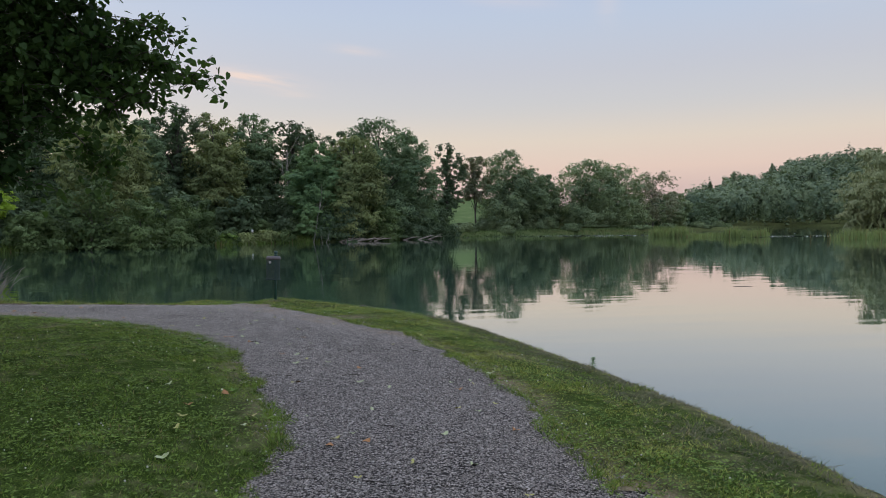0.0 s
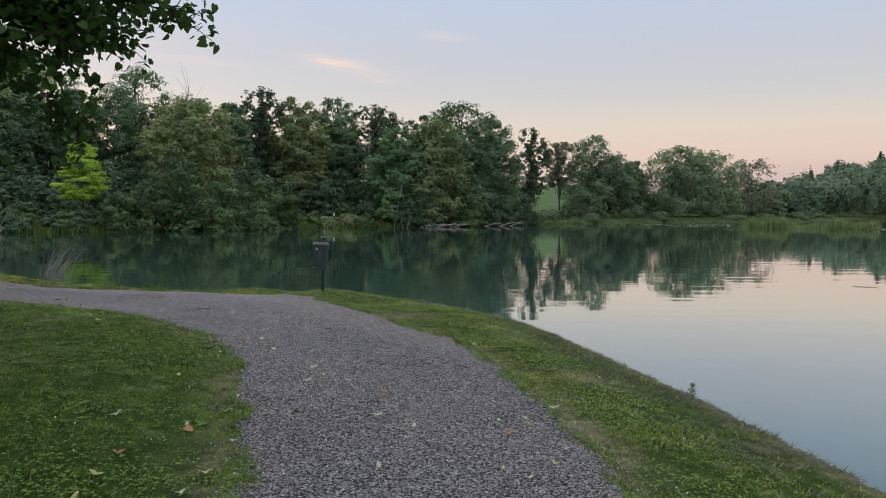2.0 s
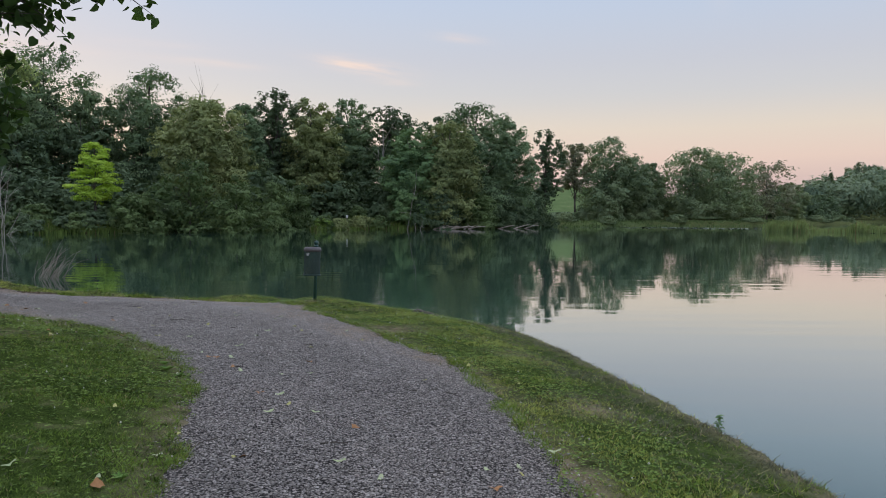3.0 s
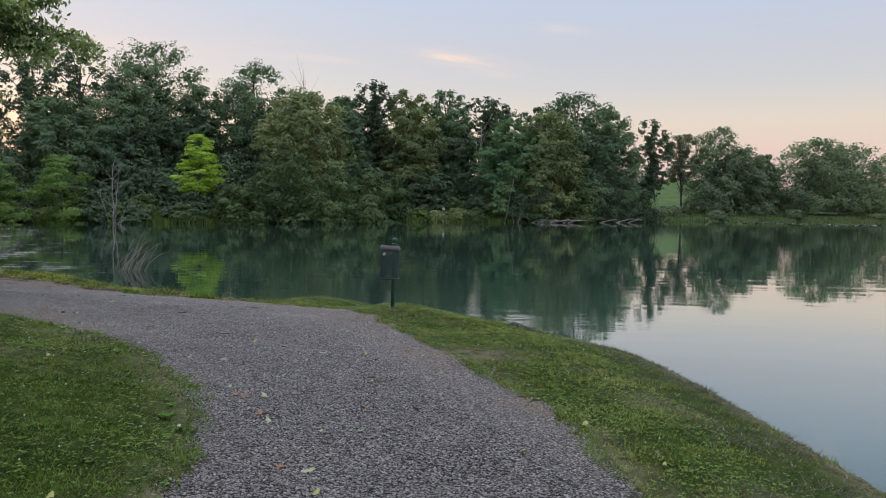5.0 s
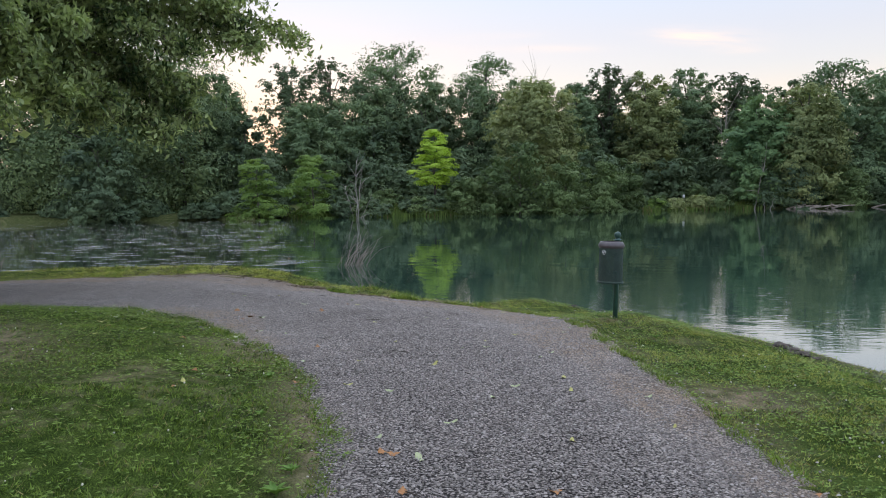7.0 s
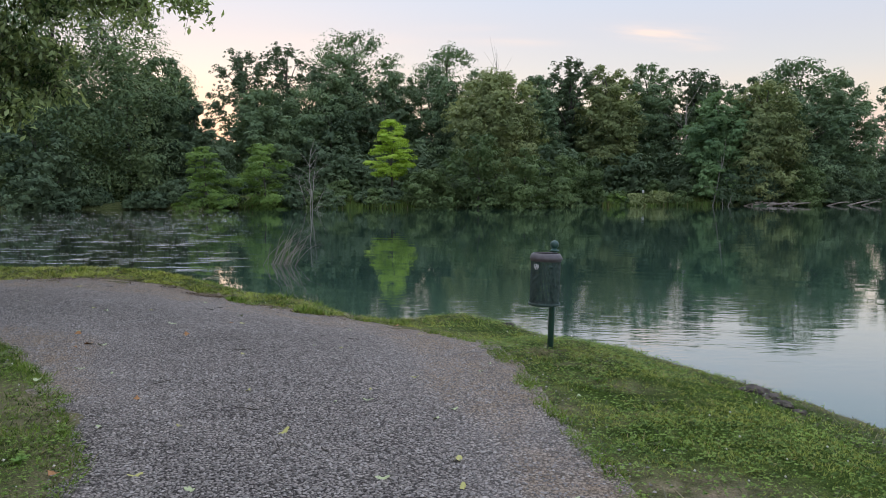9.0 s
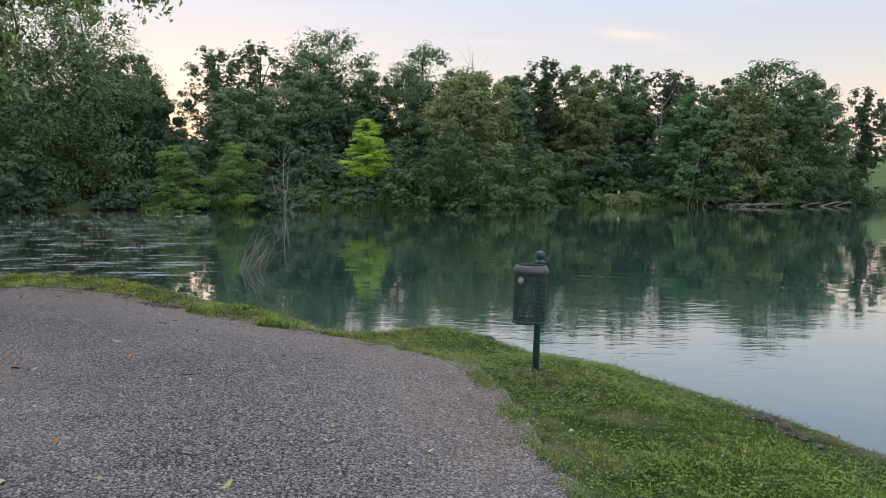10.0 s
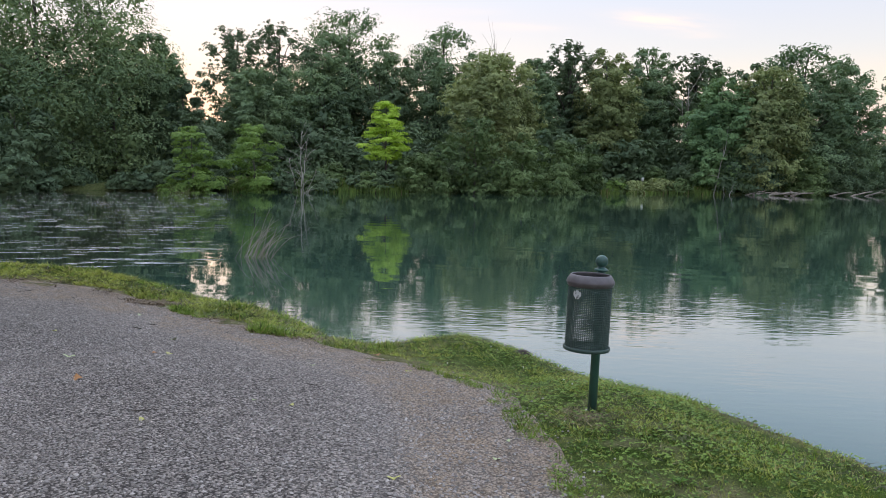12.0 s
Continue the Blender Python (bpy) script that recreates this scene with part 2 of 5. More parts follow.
def soil_material():
    """Turf seen between the blades: thatch, moss and bare earth, with shade painted into the dark tones."""
    m, nt, b = material("turf_soil_shaded")
    co = obj_coord(nt)
    n1, n2, n3 = noise_tex(nt, 0.35, 5.0, co), noise_tex(nt, 5.0, 6.0, co), noise_tex(nt, 60, 4.0, co)
    blade = noise_tex(nt, 110, 3.0, co)
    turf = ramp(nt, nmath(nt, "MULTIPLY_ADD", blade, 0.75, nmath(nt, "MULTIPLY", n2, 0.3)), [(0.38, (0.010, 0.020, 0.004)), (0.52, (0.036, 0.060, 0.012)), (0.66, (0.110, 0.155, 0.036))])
    sep = nt.nodes.new("ShaderNodeSeparateXYZ")
    link(nt, co, sep.inputs[0])
    meadow = ramp(nt, n1, [(0.3, (0.070, 0.135, 0.042)), (0.7, (0.115, 0.190, 0.062))])
    turf = mixc(nt, nmath(nt, "MULTIPLY", nmath(nt, "MULTIPLY_ADD", sep.outputs[1], 0.05, -7.5, clamp=True), nmath(nt, "MULTIPLY_ADD", sep.outputs[0], -0.1, 0.0, clamp=True)), turf, meadow)
    earth = ramp(nt, n3, [(0.3, (0.150, 0.112, 0.077)), (0.7, (0.370, 0.290, 0.205))])
    f = ramp(nt, nmath(nt, "MULTIPLY_ADD", n2, 0.45, nmath(nt, "MULTIPLY", n1, 0.6)), [(0.56, (0, 0, 0)), (0.72, (1, 1, 1))])
    worn = nt.nodes.new("ShaderNodeAttribute")
    worn.attribute_name = "worn"
    bare = nmath(nt, "MULTIPLY", worn.outputs["Fac"], nmath(nt, "MULTIPLY_ADD", n2, 3.0, -0.7, clamp=True))
    bare = nmath(nt, "MAXIMUM", bare, nmath(nt, "MULTIPLY", f, 0.55))
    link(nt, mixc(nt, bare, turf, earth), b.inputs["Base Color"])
    b.inputs["Roughness"].default_value = 1.0
    b.inputs["Specular IOR Level"].default_value = 0.02
    bump(nt, b, nmath(nt, "ADD", n2, nmath(nt, "MULTIPLY", n3, 0.4)), 0.8, 0.03)
    return m


def water_material():
    m, nt, b = material("lake_water")
    co = obj_coord(nt)
    sep = nt.nodes.new("ShaderNodeSeparateXYZ")
    link(nt, co, sep.inputs[0])
    x, y, _ = sep.outputs
    b.inputs["Base Color"].default_value = (0.046, 0.094, 0.066, 1)
    b.inputs["Roughness"].default_value = 0.03
    b.inputs["IOR"].default_value = 1.36

    def blob(cx, cy, rx, ry):
        a = nmath(nt, "POWER", nmath(nt, "ABSOLUTE", nmath(nt, "DIVIDE", nmath(nt, "SUBTRACT", x, cx), rx)), 2.0)
        c = nmath(nt, "POWER", nmath(nt, "ABSOLUTE", nmath(nt, "DIVIDE", nmath(nt, "SUBTRACT", y, cy), ry)), 2.0)
        return nmath(nt, "POWER", 2.718, nmath(nt, "MULTIPLY", nmath(nt, "ADD", a, c), -1.0))

    def stretched(along, across, turn):
        """Coordinates drawn out along a heading: sizes in metres."""
        mp = nt.nodes.new("ShaderNodeMapping")
        mp.vector_type = "TEXTURE"
        mp.inputs["Scale"].default_value = (along, across, 1)
        mp.inputs["Rotation"].default_value = (0, 0, radians(turn))
        link(nt, co, mp.inputs[0])
        return mp.outputs[0]
    # the current of the outflow, the rings near the bank, and the still lake
    s = nmath(nt, "ADD", nmath(nt, "MULTIPLY", x, -0.585), nmath(nt, "MULTIPLY_ADD", y, -0.81, 10.5))
    s = nmath(nt, "MULTIPLY_ADD", noise_tex(nt, 0.08, 2.0, co), 9.0, s)
    flow = nmath(nt, "MULTIPLY_ADD", s, 0.25, -1.5, clamp=True)
    flow = nmath(nt, "MULTIPLY", flow, nmath(nt, "MULTIPLY_ADD", x, -0.12, -1.1, clamp=True))
    # weedy bed of the current, darkened further to stand for mirrored dark trees
    link(nt, mixc(nt, flow, (0.044, 0.098, 0.076), (0.030, 0.038, 0.034)), b.inputs["Base Color"])
    calm = noise_tex(nt, 1.0, 0.0, stretched(2.6, 0.6, 16))
    fine = noise_tex(nt, 1.0, 2.0, stretched(0.75, 0.15, 31))
    cur = noise_tex(nt, 1.0, 3.0, stretched(1.15, 0.27, 48), 0.5)
    lanes = nmath(nt, "MULTIPLY_ADD", noise_tex(nt, 1.0, 3.0, stretched(1.35, 0.30, 46)), 9.0, -5.4, clamp=True)
    streak = nmath(nt, "MULTIPLY", nmath(nt, "ADD", lanes, 0.02), flow)
    patch = nmath(nt, "MULTIPLY_ADD", noise_tex(nt, 1.0, 2.0, stretched(40, 9, 40)), 3.0, -1.3, clamp=True)
    rings = noise_tex(nt, 1.0, 1.0, stretched(0.34, 0.10, 33))
    near = nmath(nt, "ADD", blob(-8.2, 20.2, 2.6, 1.6), nmath(nt, "ADD", blob(-5.3, 23.8, 4.2, 2.2), nmath(nt, "MULTIPLY", blob(-3.2, 19.4, 3.0, 1.6), 0.7)))
    h = nmath(nt, "MULTIPLY", calm, 0.0034)
    h = nmath(nt, "MULTIPLY_ADD", nmath(nt, "MULTIPLY", fine, patch), 0.0014, h)
    h = nmath(nt, "MULTIPLY_ADD", nmath(nt, "MULTIPLY", cur, streak), 0.036, h)
    h = nmath(nt, "MULTIPLY_ADD", nmath(nt, "MULTIPLY", fine, streak), 0.016, h)
    h = nmath(nt, "MULTIPLY_ADD", nmath(nt, "MULTIPLY", rings, near), 0.0032, h)
    gusts = nmath(nt, "ADD", blob(47, 160, 8, 5), blob(4, 164, 15, 3))
    h = nmath(nt, "MULTIPLY_ADD", nmath(nt, "MULTIPLY", fine, gusts), 0.012, h)
    bump(nt, b, h, 1.0, 1.0)
    mirror = nt.nodes.new("ShaderNodeBsdfGlossy")
    mirror.inputs["Color"].default_value = (0.95, 0.96, 0.96, 1)
    mirror.inputs["Roughness"].default_value = 0.03
    link(nt, b.inputs["Normal"].links[0].from_socket, mirror.inputs["Normal"])
    mx = nt.nodes.new("ShaderNodeMixShader")
    facing = nt.nodes.new("ShaderNodeLayerWeight")
    facing.inputs["Blend"].default_value = 0.5
    link(nt, nmath(nt, "MULTIPLY_ADD", facing.outputs["Facing"], 2.0, -1.26, clamp=True), mx.inputs[0])
    link(nt, b.outputs[0], mx.inputs[1])
    link(nt, mirror.outputs[0], mx.inputs[2])
    link(nt, mx.outputs[0], nt.nodes["Material Output"].inputs[0])
    return m


def plain(name, col, rough=0.5, metal=0.0, vary=0.15, scale=12.0):
    m, nt, b = material(name)
    n = noise_tex(nt, scale, 5.0, obj_coord(nt))
    lo, hi = tuple(c * (1 - vary) for c in col), tuple(c * (1 + vary) for c in col)
    link(nt, ramp(nt, n, [(0.3, lo), (0.7, hi)]), b.inputs["Base Color"])
    b.inputs["Roughness"].default_value, b.inputs["Metallic"].default_value = rough, metal
    return m


GRAVEL, STONE, SOIL, WATER = gravel_material(), stone_material(), soil_material(), water_material()
GREEN_PAINT = plain("green_enamel", (0.030, 0.085, 0.070), 0.35, 0.0, 0.2)
DARK_MESH = plain("dark_coated_steel", (0.028, 0.058, 0.048), 0.5, 0.0, 0.25, 30)
RIM_METAL = plain("brownish_grey_rim", (0.105, 0.092, 0.098), 0.45, 0.1, 0.2, 20)
STICKER = plain("white_sticker", (0.46, 0.48, 0.48), 0.5, 0.0, 0.1)
INK = plain("dark_print", (0.05, 0.06, 0.06), 0.6)
PETAL = plain("clover_flower", (0.62, 0.60, 0.52), 0.8, 0.0, 0.2, 40)
ROCK = bark_material("dark_rock", (0.030, 0.024, 0.019), (0.105, 0.085, 0.068), 9.0)
LEAF_YELLOW = plain("fallen_leaf_yellow", (0.42, 0.40, 0.13), 0.7, 0.0, 0.3, 30)
LEAF_PALE = plain("fallen_leaf_pale_green", (0.42, 0.47, 0.26), 0.7, 0.0, 0.25, 30)
LEAF_BROWN = plain("fallen_leaf_orange_brown", (0.36, 0.17, 0.06), 0.7, 0.0, 0.35, 30)
STRAW = plain("dry_straw", (0.36, 0.29, 0.17), 0.8, 0.0, 0.3, 60)
THATCH = plain("brown_thatch", (0.185, 0.140, 0.092), 0.9, 0.0, 0.4, 50)
WHITE = plain("white_board", (0.75, 0.75, 0.73), 0.6, 0.0, 0.06)


# ---- building helpers ----
def mesh_from(name, verts, polys, mat, smooth=False):
    """A mesh from an (n, 3) array and one (m, k) array, or several, of corner numbers."""
    me = bpy.data.meshes.new(name)
    verts = np.asarray(verts, np.float32)
    polys = polys if isinstance(polys, list) else [polys]
    me.vertices.add(len(verts))
    me.vertices.foreach_set("co", verts.ravel())
    loops = np.concatenate([p.ravel() for p in polys]).astype(np.int32)
    sizes = np.concatenate([np.full(len(p), p.shape[1]) for p in polys])
    starts = np.concatenate([[0], np.cumsum(sizes)[:-1]]).astype(np.int32)
    me.loops.add(len(loops))
    me.loops.foreach_set("vertex_index", loops)
    me.polygons.add(len(sizes))
    me.polygons.foreach_set("loop_start", starts)
    if smooth:
        me.polygons.foreach_set("use_smooth", np.ones(len(sizes), bool))
    me.update(calc_edges=True)
    me.materials.append(mat)
    return me


def child(name, me, parent, label=""):
    ob = new(name, me)
    ob.parent = parent
    if label:
        tagged(ob, label)
    return ob


def part(name, bm, mat, parent, label=""):
    me = bpy.data.meshes.new(name)
    bm.to_mesh(me)
    bm.free()
    me.materials.append(mat)
    for p in me.polygons:
        p.use_smooth = True
    return child(name, me, parent, label)


def unit(v):
    return v / np.maximum(np.linalg.norm(v, axis=-1, keepdims=True), 1e-9)


def cards(rng, pos, normal, length, width, shape="diamond", along=None):
    """Leaves as small folded outlines. pos (n,3), normal (n,3), length and width (n,). along: the way in which the tips point."""
    n = len(pos)
    side = rng.normal(size=(n, 3)) if along is None else along
    t = unit(side - normal * np.sum(side * normal, axis=1, keepdims=True))
    b = np.cross(normal, t)
    if shape == "diamond":
        pat = np.array([(-0.5, 0, 0), (0.02, 0.5, 0.10), (0.5, 0, 0), (0.02, -0.5, 0.10)])
        faces = np.array([(0, 3, 2, 1)])
    elif shape == "tri":
        pat = np.array([(-0.5, 0.34, 0), (-0.32, -0.42, 0.08), (0.55, 0.04, 0)])
        faces = np.array([(2, 1, 0)])
    elif shape == "clump":
        pat = np.array([(-0.5, -0.1, 0), (-0.1, -0.5, 0.1), (0.45, -0.35, 0), (0.3, 0.05, 0.12), (0.5, 0.4, 0), (-0.15, 0.45, 0.1)])
        faces = np.array([(0, 1, 2, 3), (0, 3, 4, 5)])
    elif shape == "heart":
        pat = np.array([(-0.42, 0, 0), (-0.5, 0.28, 0.05), (-0.2, 0.5, 0.10), (0.2, 0.33, 0.08), (0.55, 0, -0.06),
                        (0.2, -0.33, 0.08), (-0.2, -0.5, 0.10), (-0.5, -0.28, 0.05)])
        faces = np.array([(0, 1, 2, 3), (0, 3, 4, 4), (0, 4, 5, 5), (0, 5, 6, 7)])
        faces = [np.array([(3, 2, 1, 0), (7, 6, 5, 0)]), np.array([(4, 3, 0), (5, 4, 0)])]
    k = len(pat)
    v = (pos[:, None, :] + t[:, None, :] * (pat[None, :, 0:1] * length[:, None, None])
         + b[:, None, :] * (pat[None, :, 1:2] * width[:, None, None])
         + normal[:, None, :] * (pat[None, :, 2:3] * length[:, None, None])).reshape(-1, 3)
    faces = faces if isinstance(faces, list) else [faces]
    base = (np.arange(n) * k)[:, None, None]
    return v, [(f[None] + base).reshape(-1, f.shape[1]) for f in faces]


def tube(path, radii, sides=7):
    """A tapered tube along the points of path."""
    path = np.asarray(path, float)
    d = unit(np.gradient(path, axis=0))
    up = np.array([0.3, 0.2, 1.0]) if abs(d[0][2]) < 0.8 else np.array([1.0, 0.2, 0.1])
    s = unit(np.cross(d, up))
    u = np.cross(s, d)
    a = np.linspace(0, 2 * math.pi, sides, endpoint=False)
    ring = np.cos(a)[None, :, None] * s[:, None] + np.sin(a)[None, :, None] * u[:, None]
    v = (path[:, None] + ring * np.asarray(radii)[:, None, None]).reshape(-1, 3)
    i, j = np.meshgrid(np.arange(len(path) - 1), np.arange(sides), indexing="ij")
    f = np.stack([i * sides + j, i * sides + (j + 1) % sides, (i + 1) * sides + (j + 1) % sides, (i + 1) * sides + j], -1).reshape(-1, 4)
    return v, f


def joined(pieces):
    vs, fs, base = [], [], 0
    for v, f in pieces:
        vs.append(v)
        fs.append(f + base)
        base += len(v)
    return np.concatenate(vs), np.concatenate(fs)


def curve_points(p0, p1, sag, n, rng, wob):
    u = np.linspace(0, 1, n)[:, None]
    p = np.asarray(p0) * (1 - u) + np.asarray(p1) * u
    p[:, 2] += (4 * u * (1 - u))[:, 0] * sag
    return p + rng.normal(size=(n, 3)) * wob * u


def smooth_line(pts, step):
    """A Catmull-Rom line through pts, at even steps."""
    p = np.array(pts, float)
    p = np.vstack([2 * p[0] - p[1], p, 2 * p[-1] - p[-2]])
    out = []
    for i in range(1, len(p) - 2):
        u = np.linspace(0, 1, 16, endpoint=False)[:, None]
        a, b, c, d = p[i - 1:i + 3]
        out.append(0.5 * (2 * b + (c - a) * u + (2 * a - 5 * b + 4 * c - d) * u ** 2 + (3 * b - a - 3 * c + d) * u ** 3))
    out = np.vstack(out + [p[-2:-1]])
    s = np.concatenate([[0], np.cumsum(np.linalg.norm(np.diff(out, axis=0), axis=1))])
    q = np.linspace(0, s[-1], max(2, int(s[-1] / step)))
    return np.stack([np.interp(q, s, out[:, 0]), np.interp(q, s, out[:, 1])], 1)


def line_distance(x, y, line):
    best = np.full(x.shape, 1e9)
    for (ax, ay), (bx, by) in zip(line[:-1], line[1:]):
        dx, dy = bx - ax, by - ay
        u = np.clip(((x - ax) * dx + (y - ay) * dy) / (dx * dx + dy * dy + 1e-12), 0, 1)
        best = np.minimum(best, (x - ax - u * dx) ** 2 + (y - ay - u * dy) ** 2)
    return np.sqrt(best)


def inside(x, y, poly):
    c = np.zeros(x.shape, bool)
    px, py = poly[-1]
    for qx, qy in poly:
        if qy != py:
            c ^= ((qy > y) != (py > y)) & (x < (px - qx) * (y - qy) / (py - qy) + qx)
        px, py = qx, qy
    return c


def step(a, b, x):
    u = np.clip((x - a) / (b - a), 0, 1)
    return u * u * (3 - 2 * u)


def ripple(x, y, f, seed=0.0):
    """A cheap wandering value of about -1 to 1."""
    return (np.sin(x * f + 1.3 * seed) * np.cos(y * f * 1.13 + seed) + 0.6 * np.sin(x * f * 2.3 - y * f * 1.9 + seed * 2.1)
            + 0.4 * np.sin(x * f * 4.1 + y * f * 4.7 + seed)) / 1.6


# ---- plan of the place ----
WATER_Z = -0.47
NEAR_SHORE = [(9, -60), (7.7, -8), (6.4, 2), (5.65, 4.3), (4.95, 6.5), (4.36, 8.3), (3.82, 9.5), (3.28, 10.7), (2.6, 12.0), (1.7, 13.7), (0.87, 15.15),
              (0.1, 16.15), (-0.7, 16.65), (-1.5, 16.98), (-2.4, 17.3), (-3.4, 17.72), (-4.5, 18.05), (-5.4, 18.4), (-6.2, 18.72), (-6.9, 18.95),
              (-7.1, 18.1), (-7.3, 17.5), (-7.9, 17.6), (-8.9, 18.05), (-10.6, 18.3), (-11.6, 18.2), (-12.5, 18.0), (-13.5, 17.65), (-15.2, 16.75),
              (-16.9, 15.2), (-18.0, 13.2), (-19, 10), (-22, 2), (-36, -25), (-55, -60)]
LAWN_EDGE = [(0.92, -30), (0.92, 2), (0.8, 4.5), (0.63, 5.7), (0.28, 6.52), (-0.22, 7.43), (-0.83, 8.38), (-1.44, 9.38), (-2.0, 10.1), (-2.72, 10.77), (-3.53, 11.28),
             (-4.55, 11.8), (-5.8, 12.15), (-7, 12.4), (-8.2, 12.6), (-9.6, 12.4), (-11.1, 11.5), (-12.6, 9.4), (-15, 3), (-20, -12)]
PATH_EDGE = [(3.4, -30), (3.25, 2), (2.95, 5.0), (2.75, 5.85), (2.5, 6.6), (2.2, 7.75), (1.75, 8.7), (1.25, 9.8), (0.72, 10.7), (0.2, 11.5), (-0.5, 12.15),
             (-1.1, 12.75), (-1.6, 13.25), (-2.2, 13.8), (-2.8, 14.35), (-3.4, 14.98), (-3.97, 15.48), (-4.7, 16.15), (-5.3, 16.42), (-5.9, 16.5), (-6.55, 16.48), (-7.4, 16.55),
             (-8.45, 16.57), (-9.5, 16.62), (-10.5, 16.72), (-11.2, 16.62), (-11.9, 16.22), (-12.65, 15.58), (-13.42, 14.65), (-14.3, 13.2), (-15.6, 11), (-18.5, 4), (-23, -10)]
FAR_SHORE = [(-400, -300), (-130, -70), (-104, -10), (-92, 20), (-86, 34), (-80, 47), (-72, 55), (-67, 63), (-61, 71), (-54, 77), (-50, 90), (-46, 104), (-38, 110),
             (-30, 116), (-25, 126), (-21, 143), (-12, 160), (2, 168), (16, 180), (30, 198), (45, 226), (60, 275), (78, 325), (120, 345), (170, 335),
             (185, 270), (150, 205), (105, 165), (60, 130), (38, 104), (34, 93), (41, 84), (62, 72), (100, 52), (180, 20), (500, -100)]
shore_line, lawn_line, path_line = smooth_line(NEAR_SHORE, 0.5), smooth_line(LAWN_EDGE, 0.35), smooth_line(PATH_EDGE, 0.35)
far_line = smooth_line(FAR_SHORE, 6.0)
near_land = np.vstack([shore_line, [(-3000, -3000), (3000, -3000), (700, -160), (60, -140)]])
far_land = np.vstack([far_line, [(3000, -600), (4500, 4500), (-4500, 4500), (-3000, -2000)]])
path_area = np.vstack([lawn_line, path_line[::-1]])
lawn_area = np.vstack([lawn_line, [(-40, -40), (0.8, -40)]])


def base_height(x, y):
    x, y = np.asarray(x, float), np.asarray(y, float)
    fall = 0.1 * np.clip(y - 14.4, 0, 2.6) * step(-3.4, -5.0, x) * step(-13.2, -10.6, x)       # the outer bend tips towards the water
    return np.minimum(-0.07 - 0.03 * np.clip(x, -8, 3.5), 0.06) + 0.04 * step(-11, -14, x) - fall - 0.06 * np.exp(-((x + 3.2) / 1.8) ** 2 - ((y - 15.0) / 0.7) ** 2)


def land_height(x, y):
    """Height of the ground sheet."""
    x, y = np.asarray(x, float), np.asarray(y, float)
    z = np.full(x.shape, WATER_Z - 1.6)
    close = (np.abs(x) < 130) & (y < 40) & (y > -140)
    d = np.full(x.shape, 60.0)
    d[close] = line_distance(x[close], y[close], shore_line)
    land = inside(x, y, near_land)
    top = base_height(x, y) + 0.02 * ripple(x, y, 0.9, 1) + 0.008 * ripple(x, y, 4.0, 2)
    dl = np.full(x.shape, 9.0)
    on_lawn = inside(x, y, lawn_area)
    dl[close] = line_distance(x[close], y[close], lawn_line)
    top = top + np.where(on_lawn, 0.16 * step(0, 1.4, dl), 0)
    wide = 0.75 + 0.9 * step(-5.6, -2.6, x) + 0.15 * ripple(x, y, 0.6, 4)
    foot = 0.28 + 0.17 * step(-6.6, -5.4, x) * step(-0.6, -2.2, x) - 0.1 * step(-1, 1, x)
    rise = foot * step(0, 0.18, d) + (1 - foot) * (0.6 * step(0.02, 1, d / wide) + 0.4 * np.clip(d / wide, 0, 1))
    z = np.where(land, WATER_Z + 0.02 + (top - WATER_Z - 0.02) * rise, np.where(d < 8, WATER_Z - 0.06 - 0.2 * d, z))
    on_path = close & inside(x, y, path_area)
    dp = np.minimum(dl[close], line_distance(x[close], y[close], path_line))
    cut = np.zeros(x.shape)
    cut[close] = np.where(on_path[close], 0.05 * step(0.0, 0.25, dp), 0)
    z = z - cut
    far = inside(x, y, far_land) & ~land
    df = np.full(x.shape, 300.0)
    m = (np.hypot(x, y) < 700) & ~land
    df[m] = line_distance(x[m], y[m], far_line)
    up = 0.7 * step(0, 1.6, df) + 0.9 * step(2, 30, df)
    up = up + 9.0 * np.exp(-((x + 27) ** 2 + (y - 222) ** 2) / 30 ** 2)
    up = up + np.where(y > 250, 24 * step(20, 120, df) * step(48, 152, x), 0) + 14 * step(250, 900, df)
    return np.where(far, WATER_Z + 0.05 + up, z)


def path_height(x, y):
    return base_height(x, y) + 0.02 * ripple(x, y, 0.9, 1) + 0.006 * ripple(x, y, 3.0, 5) + 0.004


# ---- ground, path, water ----
def axis(fine_lo, fine_hi, fine, mid_lo, mid_hi, mid):
    a = list(np.arange(fine_lo, fine_hi, fine))
    s, v = fine, fine_hi
    while v < mid_hi:
        a.append(v)
        s = min(s * 1.25, mid)
        v += s
    while v < 4500:
        a.append(v)
        s *= 1.35
        v += s
    s, v = fine, fine_lo - fine
    while v > mid_lo:
        a.insert(0, v)
        s = min(s * 1.25, mid)
        v -= s
    while v > -4500:
        a.insert(0, v)
        s *= 1.35
        v -= s
    return np.array(a)


gx, gy = axis(-24, 7, 0.18, -120, 190, 4.0), axis(2, 20, 0.16, -40, 350, 4.0)
GX, GY = np.meshgrid(gx, gy)
GZ = land_height(GX.ravel(), GY.ravel())
i, j = np.meshgrid(np.arange(len(gy) - 1), np.arange(len(gx) - 1), indexing="ij")
nx = len(gx)
quads = np.stack([i * nx + j, i * nx + j + 1, (i + 1) * nx + j + 1, (i + 1) * nx + j], -1).reshape(-1, 4)
ground = tagged(new("ground", mesh_from("ground", np.stack([GX.ravel(), GY.ravel(), GZ], 1), quads, SOIL, True)),
                "turf and earth, falling to the lake in a short bank", "ground", kind="structure")



